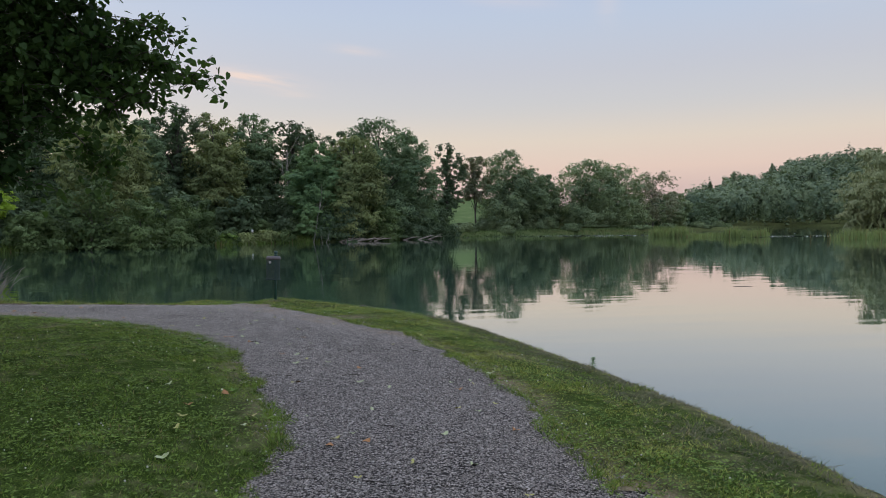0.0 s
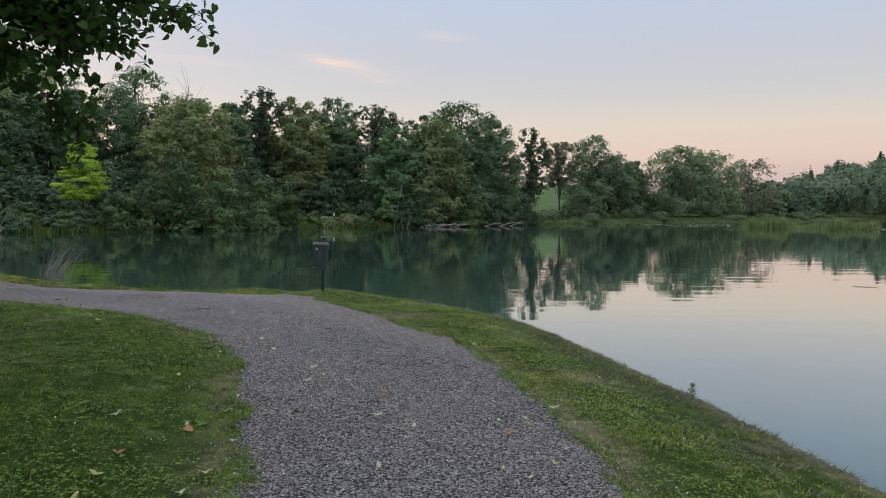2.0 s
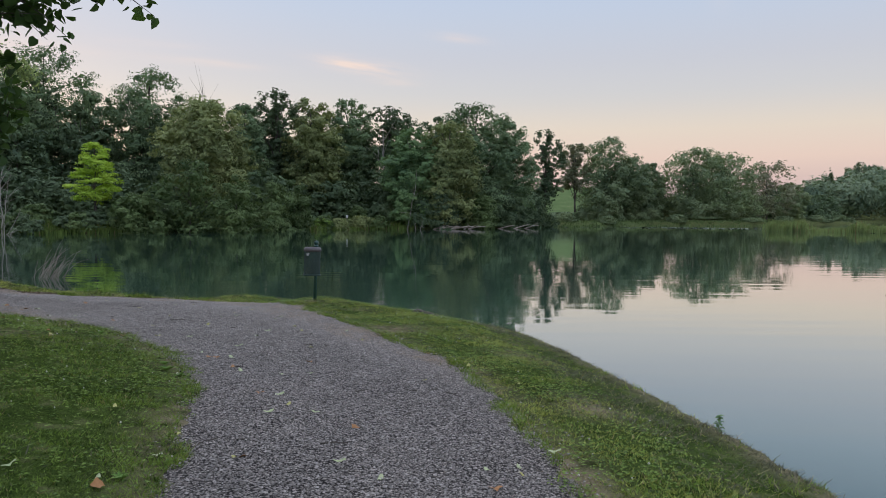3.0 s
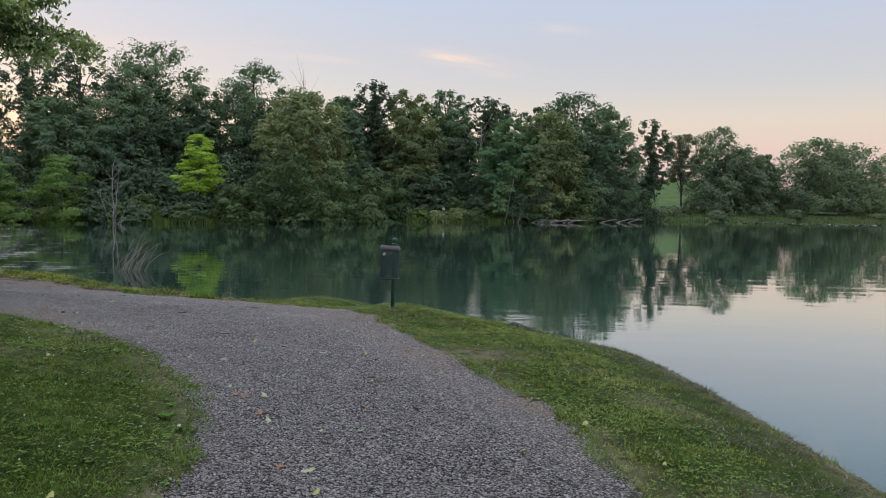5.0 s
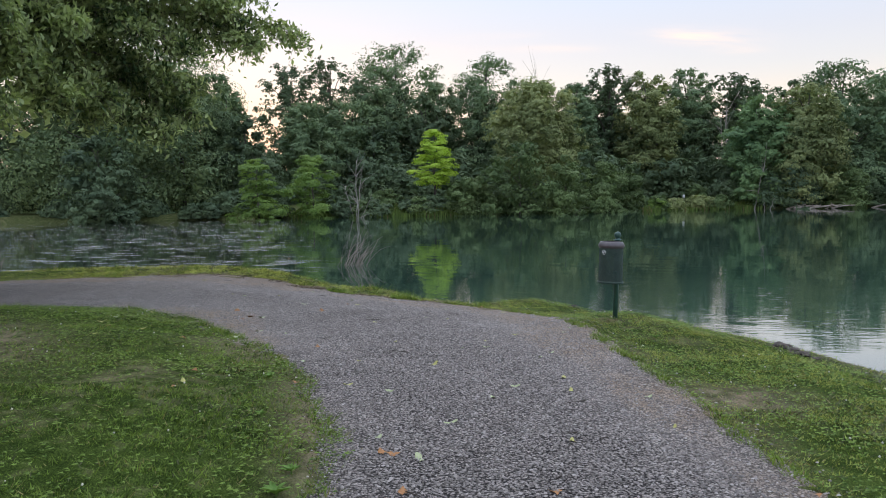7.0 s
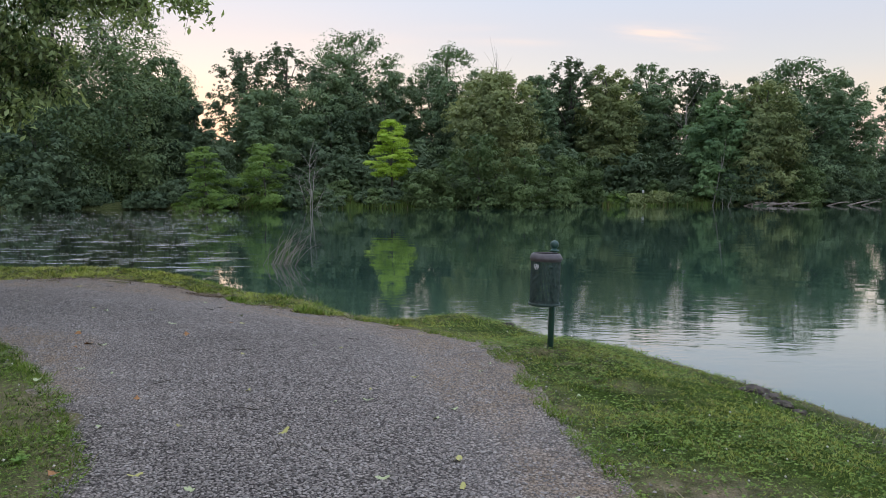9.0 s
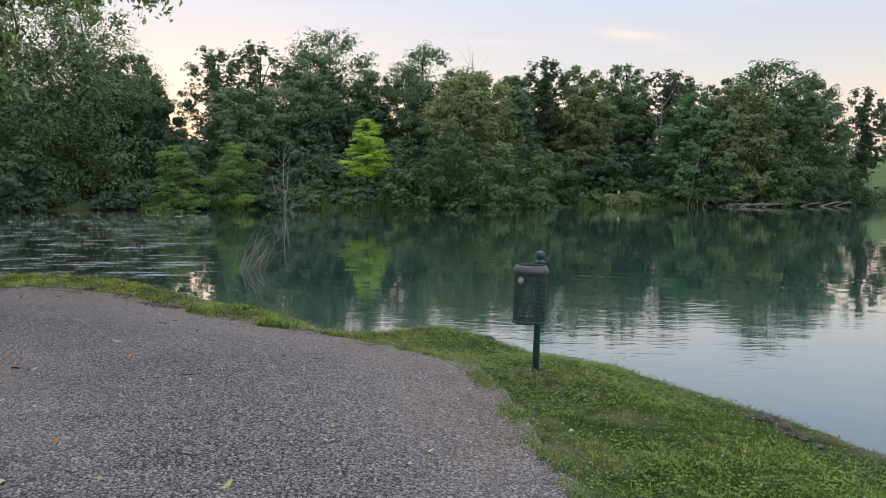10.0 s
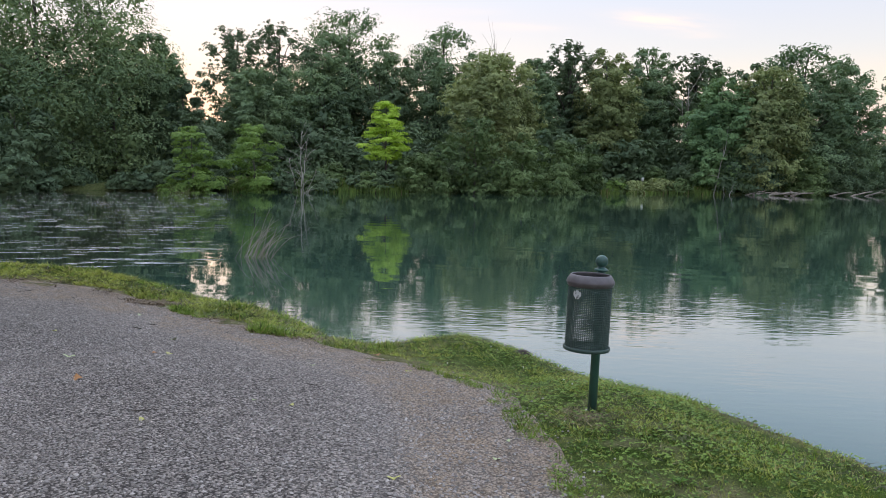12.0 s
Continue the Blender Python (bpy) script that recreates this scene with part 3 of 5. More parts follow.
def ground_at(x, y):
    """Height of the ground sheet as built."""
    x, y = np.atleast_1d(np.asarray(x, float)), np.atleast_1d(np.asarray(y, float))
    grid = GZ.reshape(len(gy), len(gx))
    a, c = np.clip(np.searchsorted(gx, x) - 1, 0, len(gx) - 2), np.clip(np.searchsorted(gy, y) - 1, 0, len(gy) - 2)
    u, w = (x - gx[a]) / (gx[a + 1] - gx[a]), (y - gy[c]) / (gy[c + 1] - gy[c])
    return (grid[c, a] * (1 - u) + grid[c, a + 1] * u) * (1 - w) + (grid[c + 1, a] * (1 - u) + grid[c + 1, a + 1] * u) * w


fx_axis, fy_axis = np.arange(-24, 9, 0.12), np.arange(0, 21, 0.12)
FXX, FYY = np.meshgrid(fx_axis, fy_axis)


def field(line, area=None):
    """Distance to a line over the near ground, positive within the area, as a quick lookup."""
    d = line_distance(FXX, FYY, line)
    if area is not None:
        d = np.where(inside(FXX, FYY, area), d, -d)

    def at(x, y):
        u, w = np.clip((x + 24) / 0.12, 0, len(fx_axis) - 1.01), np.clip(y / 0.12, 0, len(fy_axis) - 1.01)
        a, c = u.astype(int), w.astype(int)
        u, w = u - a, w - c
        return (d[c, a] * (1 - u) + d[c, a + 1] * u) * (1 - w) + (d[c + 1, a] * (1 - u) + d[c + 1, a + 1] * u) * w
    return at


shore_in = field(shore_line, near_land)
path_in = field(path_area[np.r_[:len(path_area), 0]], path_area)
eye_side = field(np.array([(2.7, 3), (2.4, 7), (0.8, 10.5), (-1.5, 12.5), (-4, 14.5), (-9, 15.5)]))

N = 420
ul = np.linspace(0, 1, N)


def stations(line, marks):
    """Points on the line at even steps between the marks, so that both edges run level with one another."""
    s = np.concatenate([[0], np.cumsum(np.linalg.norm(np.diff(line, axis=0), axis=1))])
    at = [s[np.argmin(np.hypot(line[:, 0] - mx, line[:, 1] - my))] for mx, my in marks]
    q = np.interp(ul, np.linspace(0, 1, len(at)), at)
    return np.stack([np.interp(q, s, line[:, 0]), np.interp(q, s, line[:, 1])], 1)


left_edge = stations(lawn_line, [(0.8, -30), (0.8, 0), (0.5, 5.65), (-0.95, 8.3), (-2.8, 10.65), (-5.8, 12.15), (-9.6, 12.4), (-12.6, 9.4), (-20, -12)])
right_edge = stations(path_line, [(3.4, -30), (3.3, 0), (2.6, 6.3), (1.25, 9.8), (-1.6, 13.25), (-4.7, 16.15), (-11.8, 16.3), (-15.2, 11.5), (-23, -10)])
wob = 0.05 * ripple(left_edge[:, 0], left_edge[:, 1], 5.0, 3)[:, None]
cols = np.linspace(-0.055, 1.055, 26)[None, :, None]
strip = left_edge[:, None] * (1 - cols) + right_edge[:, None] * cols + wob[:, None] * (cols - 0.5) * 0.6
sx, sy = strip[..., 0].ravel(), strip[..., 1].ravel()
i, j = np.meshgrid(np.arange(N - 1), np.arange(25), indexing="ij")
quads = np.stack([i * 26 + j, i * 26 + j + 1, (i + 1) * 26 + j + 1, (i + 1) * 26 + j], -1).reshape(-1, 4)
gravel_path = tagged(new("path", mesh_from("path", np.stack([sx, sy, path_height(sx, sy)], 1), quads, GRAVEL, True)),
                     "winding footpath of compacted warm grey gravel", "path", kind="structure")

wx = np.array([-4000, -300, -40, 40, 300, 4000.0])
WXX, WYY = np.meshgrid(wx, np.array([-4000, -300, 0, 60, 300, 4000.0]))
i, j = np.meshgrid(np.arange(5), np.arange(5), indexing="ij")
quads = np.stack([i * 6 + j, i * 6 + j + 1, (i + 1) * 6 + j + 1, (i + 1) * 6 + j], -1).reshape(-1, 4)
tagged(new("water", mesh_from("water", np.stack([WXX.ravel(), WYY.ravel(), np.full(36, WATER_Z)], 1), quads, WATER)),
       "still green lake mirroring the trees and the evening sky", "water", kind="structure")


def wear(ob, fac):
    """Marks trodden and dusty ground on a mesh, on the path its painted far sheen too."""
    at = ob.data.attributes.new("worn", "FLOAT", "POINT")
    at.data.foreach_set("value", np.clip(fac, 0, 1).astype(np.float32))


edge_d = path_in(GX.ravel(), GY.ravel())
bare = np.exp(-((edge_d + 0.10) / (0.26 + 0.36 * step(-3, -6, GX.ravel()))) ** 2) * (0.55 + 0.6 * ripple(GX.ravel(), GY.ravel(), 0.8, 8))
for bx, by, brx, bry in ((-1.1, 13.5, 0.4, 0.4), (-3.66, 15.98, 0.17, 0.17), (-7.6, 9.9, 1.6, 0.7), (-2.60, 14.40, 0.22, 0.14), (-2.55, 15.35, 0.35, 0.08), (0.9, 12.6, 0.35, 0.3), (1.9, 10.4, 0.3, 0.4)):
    bare = np.maximum(bare, np.exp(-((GX.ravel() - bx) / brx) ** 2 - ((GY.ravel() - by) / bry) ** 2))
bare = np.maximum(bare, 0.8 * np.exp(-((shore_in(GX.ravel(), GY.ravel()) - 0.1) / 0.2) ** 2))
near_ground = (GX.ravel() > -24) & (GX.ravel() < 8) & (GY.ravel() > 0) & (GY.ravel() < 20)
wear(ground, np.where(near_ground, bare, 0.2))
rim = path_in(sx, sy)
# real wear along the rim, plus painted low-angle sheen on the far stretch
wear(gravel_path, np.exp(-(np.clip(rim, 0, 9) / (0.3 + 0.6 * step(10, 14.5, sy))) ** 2) * (0.5 + 0.4 * ripple(sx, sy, 0.9, 4)) * (0.4 + 0.8 * step(8, 13, sy)) + 0.42 * step(10.5, 14, sy) + 0.24 * step(-2, -8, sx) * step(1.8, 0.2, rim))


# ---- trees ----
LABELS = {
    "broad": "tall green broadleaf tree on the far bank", "dark": "dense thicket tree on the far bank, deep shade put into its dark green leaves",
    "yellow": "rounded olive green tree with yellowish leaf clusters", "fresh": "slender fresh green tree leaning over the water",
    "bright": "small bright yellow-green tree in front of dark woods", "airy": "thin dark tree with gaps showing the sky",
    "shrub": "bushy green shrub hanging over the waterline", "layered": "light green shrub with layered flat branches",
    "hazy": "rounded green tree on the distant shore", "hazy_airy": "thin distant tree with an open crown",
    "ash": "tall feathery green tree with hanging lower boughs", "willow": "pale grey-green willow beside the reeds",
}

def crown_width(kind, rel):
    """How wide a crown is at the relative height rel, as a share of its half width."""
    if kind in ("shrub", "dark"):
        return math.sqrt(max(0.03, 1 - rel ** 2.4))
    if kind == "layered":
        return (0.95 if rel > 0.45 else 0.7) * max(0.25, 1 - rel ** 4)
    if kind == "bright":
        return min(1.0, 0.55 + 1.8 * rel) * max(0.03, 1 - max(0.0, rel - 0.2) / 0.8) ** 0.45
    if kind in ("airy", "hazy_airy"):
        return min(1.0, 0.65 + 0.9 * rel) * math.sqrt(max(0.1, 1 - max(0.0, (rel - 0.4) / 0.64) ** 2))
    return min(1.0, 0.78 + rel) * math.sqrt(max(0.05, 1 - max(0.0, (rel - 0.35) / 0.67) ** 2))


MASSES = {"shrub": 13, "layered": 22, "bright": 34, "airy": 46, "hazy_airy": 36, "dark": 14, "hazy": 30, "ash": 38, "willow": 16}
LEAF_COUNT = {"shrub": 11000, "layered": 12000, "bright": 12000, "airy": 23000, "hazy": 15500, "hazy_airy": 8000, "dark": 9000, "willow": 12000, "ash": 26000}
CROWN_LOW = {"shrub": 0.0, "layered": 0.06, "bright": 0.30, "airy": 0.14, "hazy_airy": 0.14, "dark": 0.02, "ash": 0.03, "willow": 0.05}


def tree(kind, x, y, top, half, leaves=None, leaf=None, low=None):
    """A tree whose crown tops out at the height top and is half wide to each side: limbs carry masses,
    masses carry sprays, sprays carry leaves."""
    rng = np.random.default_rng(int(abs(x) * 1000 + abs(y) * 10))
    z0 = float(ground_at(x, y)[0])
    H = top - z0
    crown_low = CROWN_LOW.get(kind, 0.05) if low is None else low
    mat = MAT[kind if kind in MAT else {"airy": "dark"}[kind]]
    root = tagged(new("shrub" if kind in ("shrub", "layered") else "tree"), LABELS[kind], "shrub" if kind in ("shrub", "layered") else "tree")
    root.location = (x, y, z0)
    pieces = []
    lean = rng.normal(size=2) * (0.008 if kind == "bright" else 0.025) * H
    n = 8
    u = np.linspace(0, 1, n)
    trunk_top = H * 0.88
    axis_p = np.stack([lean[0] * u ** 1.5 + rng.normal(size=n) * 0.01 * H * u, lean[1] * u ** 1.5 + rng.normal(size=n) * 0.01 * H * u, u * trunk_top - 0.3], 1)
    r0 = max(0.05, 0.014 * H)
    pieces.append(tube(axis_p, r0 * (1.15 - u * 1.05), 5))
    # masses
    count = MASSES.get(kind, 40)
    open_crown = kind in ("airy", "hazy_airy")
    tiers = kind in ("layered", "bright")
    flat = 0.55 if kind == "bright" else 0.5 if tiers else 1.15 if open_crown else 0.85
    masses = []
    for k in range(count):
        rel = (k + 0.2 + 0.6 * rng.random()) / count
        mr = half * (0.27 if open_crown else 0.36 if kind == "bright" else 0.38 if tiers else 0.32) * (0.7 + 0.65 * rng.random()) * (1.0 - 0.48 * rel)
        reach = half * crown_width(kind, rel) * (0.5 + 0.75 * rng.random() if kind == "layered" else 0.86 + 0.20 * rng.random())
        a = k * 2.399 + rng.normal() * 0.5
        rad = max(0.0, reach - mr * 0.9)
        h = (crown_low + (1 - crown_low) * rel) * H
        cz = min(max(h, mr * 0.3), H - mr * flat * (0.75 + 0.35 * rng.random()))
        if kind != "layered" and k % (3 if open_crown else 4) == 0 and (open_crown or rel < 0.8):
            # every fourth mass fills the middle of the crown
            rad, mr = 0.12 * half, half * crown_width(kind, rel) * (0.26 if open_crown else 0.62)
            cz = min(cz, H - mr * flat)
        masses.append((math.cos(a) * rad + lean[0] * rel, math.sin(a) * rad + lean[1] * rel, cz, mr, mr * flat))
    masses = np.array(masses)
    for k in range(0, count, 2 if open_crown else 3):
        c = masses[k]
        h = np.clip((c[2] - 0.22 * H) / trunk_top, 0.1, 0.88)
        p0 = [np.interp(h, u, axis_p[:, q]) for q in range(3)]
        pieces.append(tube(curve_points(p0, c[:3], 0.06 * H, 5, rng, 0.05), r0 * 0.42 * np.linspace(1, 0.2, 5), 4))
    v, f = joined(pieces)
    child("trunk", mesh_from("trunk", v, f, PALE_BARK if kind == "fresh" else BARK, True), root)
    # sprays on the outside of each mass, flattened and drooping a little at their rims
    per = 9 if tiers else 20 if open_crown else 22
    m = count * per
    own = np.repeat(np.arange(count), per)
    away = unit(np.stack([masses[own, 0], masses[own, 1], np.zeros(m)], 1) + 1e-6)
    d = unit(rng.normal(size=(m, 3)) + 0.45 * away + np.array([0, 0, 0.35]))
    sr = masses[own, 3] * (0.4 if tiers else 0.32 if kind == "ash" else 0.24) * (0.55 + 0.95 * rng.random(m))
    reach = 0.35 + 1.25 * rng.random(m) if open_crown else 0.72 + 0.36 * rng.random(m)
    sc = masses[own, :3] + d * reach[:, None] * np.stack([masses[own, 3], masses[own, 3], masses[own, 4]], 1)
    sc[:, 2] = np.minimum(sc[:, 2], H - 0.3 * sr)
    nl = leaves or LEAF_COUNT.get(kind, 29000)
    size = leaf or (0.28 if kind in ("shrub", "layered", "bright") else 0.40)
    idx = rng.choice(m, nl, p=sr ** 2 / np.sum(sr ** 2))
    e = unit(rng.normal(size=(nl, 3)) + 0.5 * d[idx] + np.array([0, 0, 0.35]))
    rr = 0.35 + 0.85 * rng.random(nl) ** 0.7
    sf = 0.3 if kind == "bright" else 0.42 if tiers else 0.62
    pos = sc[idx] + e * (rr * sr[idx])[:, None] * np.array([1.15, 1.15, sf])
    pos[:, 2] -= 0.18 * sr[idx] * rr ** 2
    ln = size * (0.5 + 0.8 * rng.random(nl))
    nrm = unit(e * 0.6 + d[idx] * 0.7 + rng.normal(size=(nl, 3)) * 0.3 + np.array([0, 0, 0.4]))
    # leaves inside the masses, larger and in the shade
    core = nl // (9 if open_crown else 5)
    if not tiers:
        own = rng.choice(count, core, p=masses[:, 3] ** 2 / np.sum(masses[:, 3] ** 2))
        e = unit(rng.normal(size=(core, 3)))
        pos[:core] = masses[own, :3] * np.array([0.93, 0.93, 1]) + e * (0.75 * rng.random(core) ** 0.5)[:, None] * np.stack([masses[own, 3], masses[own, 3], masses[own, 4]], 1)
        ln[:core] *= 1.6 if open_crown else 2.1
        nrm[:core] = unit(e + rng.normal(size=(core, 3)) * 0.6)
    pos[:, 2] = np.maximum(pos[:, 2], 0.05)
    droop = None
    if kind == "willow":
        droop = rng.normal(size=(nl, 3)) * 0.4 + np.array([0, 0, -1.0])
    v, f = cards(rng, pos, nrm, ln, ln * (0.66 if kind != "willow" else 0.45), "tri", droop)
    child("crown", mesh_from("crown", v, f, mat), root)
    return root


tree("ash", -94.7, 44.0, 25.7, 9.4, 26000, 0.34)
tree("ash", -87.7, 48.1, 24.3, 9.9, 26000, 0.34)
tree("ash", -87.2, 56.1, 23.1, 9.2, 26000, 0.34)
tree("broad", -88.5, 62.1, 18.6, 4.7)
tree("broad", -85.4, 60.6, 16.4, 3.8, 14000)
tree("dark", -82.0, 61.8, 12.0, 3.6)
tree("dark", -78.6, 61.6, 8.6, 4.2)
tree("layered", -67.7, 53.9, 6.1, 3.6)
# dark leaves paint the deep shade below the hanging ash boughs
tree("dark", -78.3, 42.1, 8.6, 4.8)
tree("airy", -102.0, 83.5, 23.9, 6.8)
tree("airy", -99.8, 91.2, 25.7, 7.2)
tree("broad", -94.3, 100.5, 28.4, 11.5)
tree("broad", -92.0, 88.1, 17.6, 7.5)
tree("broad", -93.3, 95.8, 23.9, 6.6)
tree("broad", -89.1, 106.9, 22.0, 5.7)
tree("broad", -89.9, 78.0, 16.3, 5.6)
tree("broad", -81.4, 109.7, 26.2, 9.6)
tree("yellow", -58.5, 92.0, 17.5, 6.8, None, None, 0.3)
tree("broad", -63.7, 110.1, 19.2, 4.9)
tree("airy", -63.0, 118.8, 23.2, 5.5)
tree("yellow", -55.9, 119.2, 21.2, 6.1)
tree("broad", -53.8, 129.1, 22.6, 6.2)
tree("airy", -48.3, 133.6, 21.5, 6.6)
tree("fresh", -37.4, 115.2, 15.3, 5.3)
tree("yellow", -31.9, 118.0, 16.5, 6.1)
tree("broad", -30.1, 128.9, 20.9, 9.1)
tree("broad", -25.2, 133.0, 18.6, 6.0)
tree("layered", -67.5, 61.1, 6.7, 4.2)
tree("bright", -62.4, 75.9, 10.2, 3.1)
tree("shrub", -52.0, 79.4, 8.3, 5.6)
tree("shrub", -48.3, 83.2, 6.5, 4.4)
tree("shrub", -48.3, 91.4, 6.2, 4.6)
tree("shrub", -47.3, 96.6, 6.6, 3.2)
tree("shrub", -56.7, 75.6, 4.2, 3.5)
tree("shrub", -44.4, 111.4, 3.1, 2.0)
tree("shrub", -67.3, 72.3, 2.9, 2.7)
tree("airy", -21.5, 148.4, 18.1, 3.9, None, 0.32, 0.22)
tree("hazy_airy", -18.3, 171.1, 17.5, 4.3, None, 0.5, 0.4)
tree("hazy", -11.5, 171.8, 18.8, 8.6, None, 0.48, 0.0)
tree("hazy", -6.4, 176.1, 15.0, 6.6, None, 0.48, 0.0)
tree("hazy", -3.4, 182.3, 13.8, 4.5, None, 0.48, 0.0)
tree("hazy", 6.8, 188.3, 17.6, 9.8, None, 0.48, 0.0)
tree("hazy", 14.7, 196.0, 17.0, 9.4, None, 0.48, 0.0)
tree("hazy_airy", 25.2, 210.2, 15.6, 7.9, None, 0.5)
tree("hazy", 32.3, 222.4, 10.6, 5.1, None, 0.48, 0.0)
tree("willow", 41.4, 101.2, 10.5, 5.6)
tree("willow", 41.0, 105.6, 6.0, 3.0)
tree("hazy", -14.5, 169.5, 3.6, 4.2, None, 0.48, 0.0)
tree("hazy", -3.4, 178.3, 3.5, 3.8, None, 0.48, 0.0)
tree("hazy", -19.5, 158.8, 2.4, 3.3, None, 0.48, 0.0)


def back_row(n, seed, line_pts, lo, hi):
    """Plainer trees that fill the wood behind the front row."""
    rng = np.random.default_rng(seed)
    line = smooth_line(line_pts, 1.0)
    for k in range(n):
        px, py = line[int((k + rng.random()) / n * (len(line) - 1))]
        px, py = px + rng.normal() * 2.5, py + rng.normal() * 2.5
        opening = abs(math.degrees(math.atan2(-px, py - 10)) - 56.0) < 3.2
        tree("dark", px, py, 6.0 if opening and lo > 10 else lo + (hi - lo) * rng.random(), 4.8 + 2.0 * rng.random(), 3400, 0.6)


back_row(15, 7, [(-104, 40), (-98, 66), (-96, 80), (-88, 98)], 13.0, 17.5)
back_row(30, 12, [(-88, 100), (-74, 114), (-60, 126), (-46, 135), (-33, 139)], 18.0, 21.5)
back_row(26, 10, [(-92, 60), (-90, 76), (-82, 90), (-68, 100), (-58, 112), (-46, 120), (-34, 126)], 6.0, 9.5)
back_row(16, 8, [(-116, 20), (-108, 44), (-106, 66)], 14.0, 18.0)
back_row(12, 9, [(-8, 195), (6, 210), (20, 222), (36, 245), (52, 285)], 7.0, 10.0)


def shore_shrubs(n, seed, line_pts, lo, hi, kinds):
    """Bushes that hang over the far waterline."""
    rng = np.random.default_rng(seed)
    line = smooth_line(line_pts, 0.5)
    for k in range(n):
        px, py = line[int((k + 0.5 + 0.7 * rng.normal()) / n * (len(line) - 1)) % len(line)]
        h = lo + (hi - lo) * rng.random() ** 1.4
        tree(kinds[rng.integers(len(kinds))], px + rng.normal() * 0.6, py + rng.normal() * 0.6, h, 0.55 * h + 1.2, int(1800 + 800 * h), 0.32)


shore_shrubs(11, 25, [(-49.5, 98), (-46.5, 104.5), (-42, 109), (-38, 111)], 0.7, 2.0, ["shrub", "yellow", "layered"])
shore_shrubs(9, 24, [(-67.5, 62.5), (-64, 68.5), (-59.5, 74)], 1.0, 2.4, ["shrub", "dark"])
# all in dark leaves, painting the shaded foot of the left wood
shore_shrubs(18, 20, [(-94, 24), (-88, 37), (-82, 48), (-74, 56), (-70, 60)], 1.2, 3.0, ["dark"])
shore_shrubs(11, 21, [(-59, 77), (-55, 80), (-52, 91), (-49, 100)], 2.2, 4.5, ["shrub", "shrub", "dark"])
shore_shrubs(8, 22, [(-35, 114), (-29, 119), (-24, 130), (-22, 145)], 4.0, 7.0, ["dark", "shrub"])
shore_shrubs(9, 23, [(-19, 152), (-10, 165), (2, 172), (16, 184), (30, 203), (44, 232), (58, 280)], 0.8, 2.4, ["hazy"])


def wood_on_hill():
    """The distant wooded hill: crowns too far off to be told apart singly."""
    rng = np.random.default_rng(5)
    vs, fs, base = [], [], 0
    X, Y = 55 + 200 * rng.random(360), 330 + 190 * rng.random(360) ** 1.4
    Z = ground_at(X, Y)
    ok = inside(X, Y, far_land) & (line_distance(X, Y, far_line) > 3)
    skyline = ((0.15, 0.16, 0.175, 0.20, 0.26, 0.33, 0.40), (0.034, 0.043, 0.051, 0.064, 0.075, 0.086, 0.095))
    for k, (x, y, z0) in enumerate(zip(X[ok], Y[ok], Z[ok])):
        r, h = 5.0 + 3.5 * rng.random(), 11 + 9 * rng.random()
        # the skyline of the hill falls towards the end of the lake
        top = math.hypot(x, y) * float(np.interp(x / y, skyline[0], skyline[1])) * (0.80 + 0.2 * rng.random())
        h = min(h, top - z0)
        if h < 5:
            continue
        r = min(r, 0.5 * h)
        fir = k % 5 == 0
        if fir:
            r *= 0.55
        n = 520
        d = unit(rng.normal(size=(n, 3)) + np.array([0, -0.35, 0.4]))
        lump = 1 + 0.3 * np.sin(d[:, 0] * 5 + k) * np.cos(d[:, 2] * 5 + 2 * k) + 0.12 * np.sin(d[:, 1] * 11 + d[:, 2] * 9 + k)
        pos = np.array([x, y, z0 + h * 0.55]) + d * np.array([r, r, h * 0.5]) * lump[:, None] * (0.72 + 0.3 * rng.random((n, 1)))
        if fir:
            pos[:, :2] = np.array([x, y]) + (pos[:, :2] - np.array([x, y])) * np.clip(1.15 - (pos[:, 2:3] - z0) / h, 0.1, 1.0)
        ln = 1.5 * (0.6 + 0.8 * rng.random(n))
        v, f = cards(rng, pos, unit(d + rng.normal(size=(n, 3)) * 0.3), ln, ln * 0.8, "tri")
        vs.append(v)
        fs.append(f[0] + base)
        base += len(v)
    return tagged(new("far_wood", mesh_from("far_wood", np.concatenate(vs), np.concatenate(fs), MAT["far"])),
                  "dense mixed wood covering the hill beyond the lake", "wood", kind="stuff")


wood_on_hill()


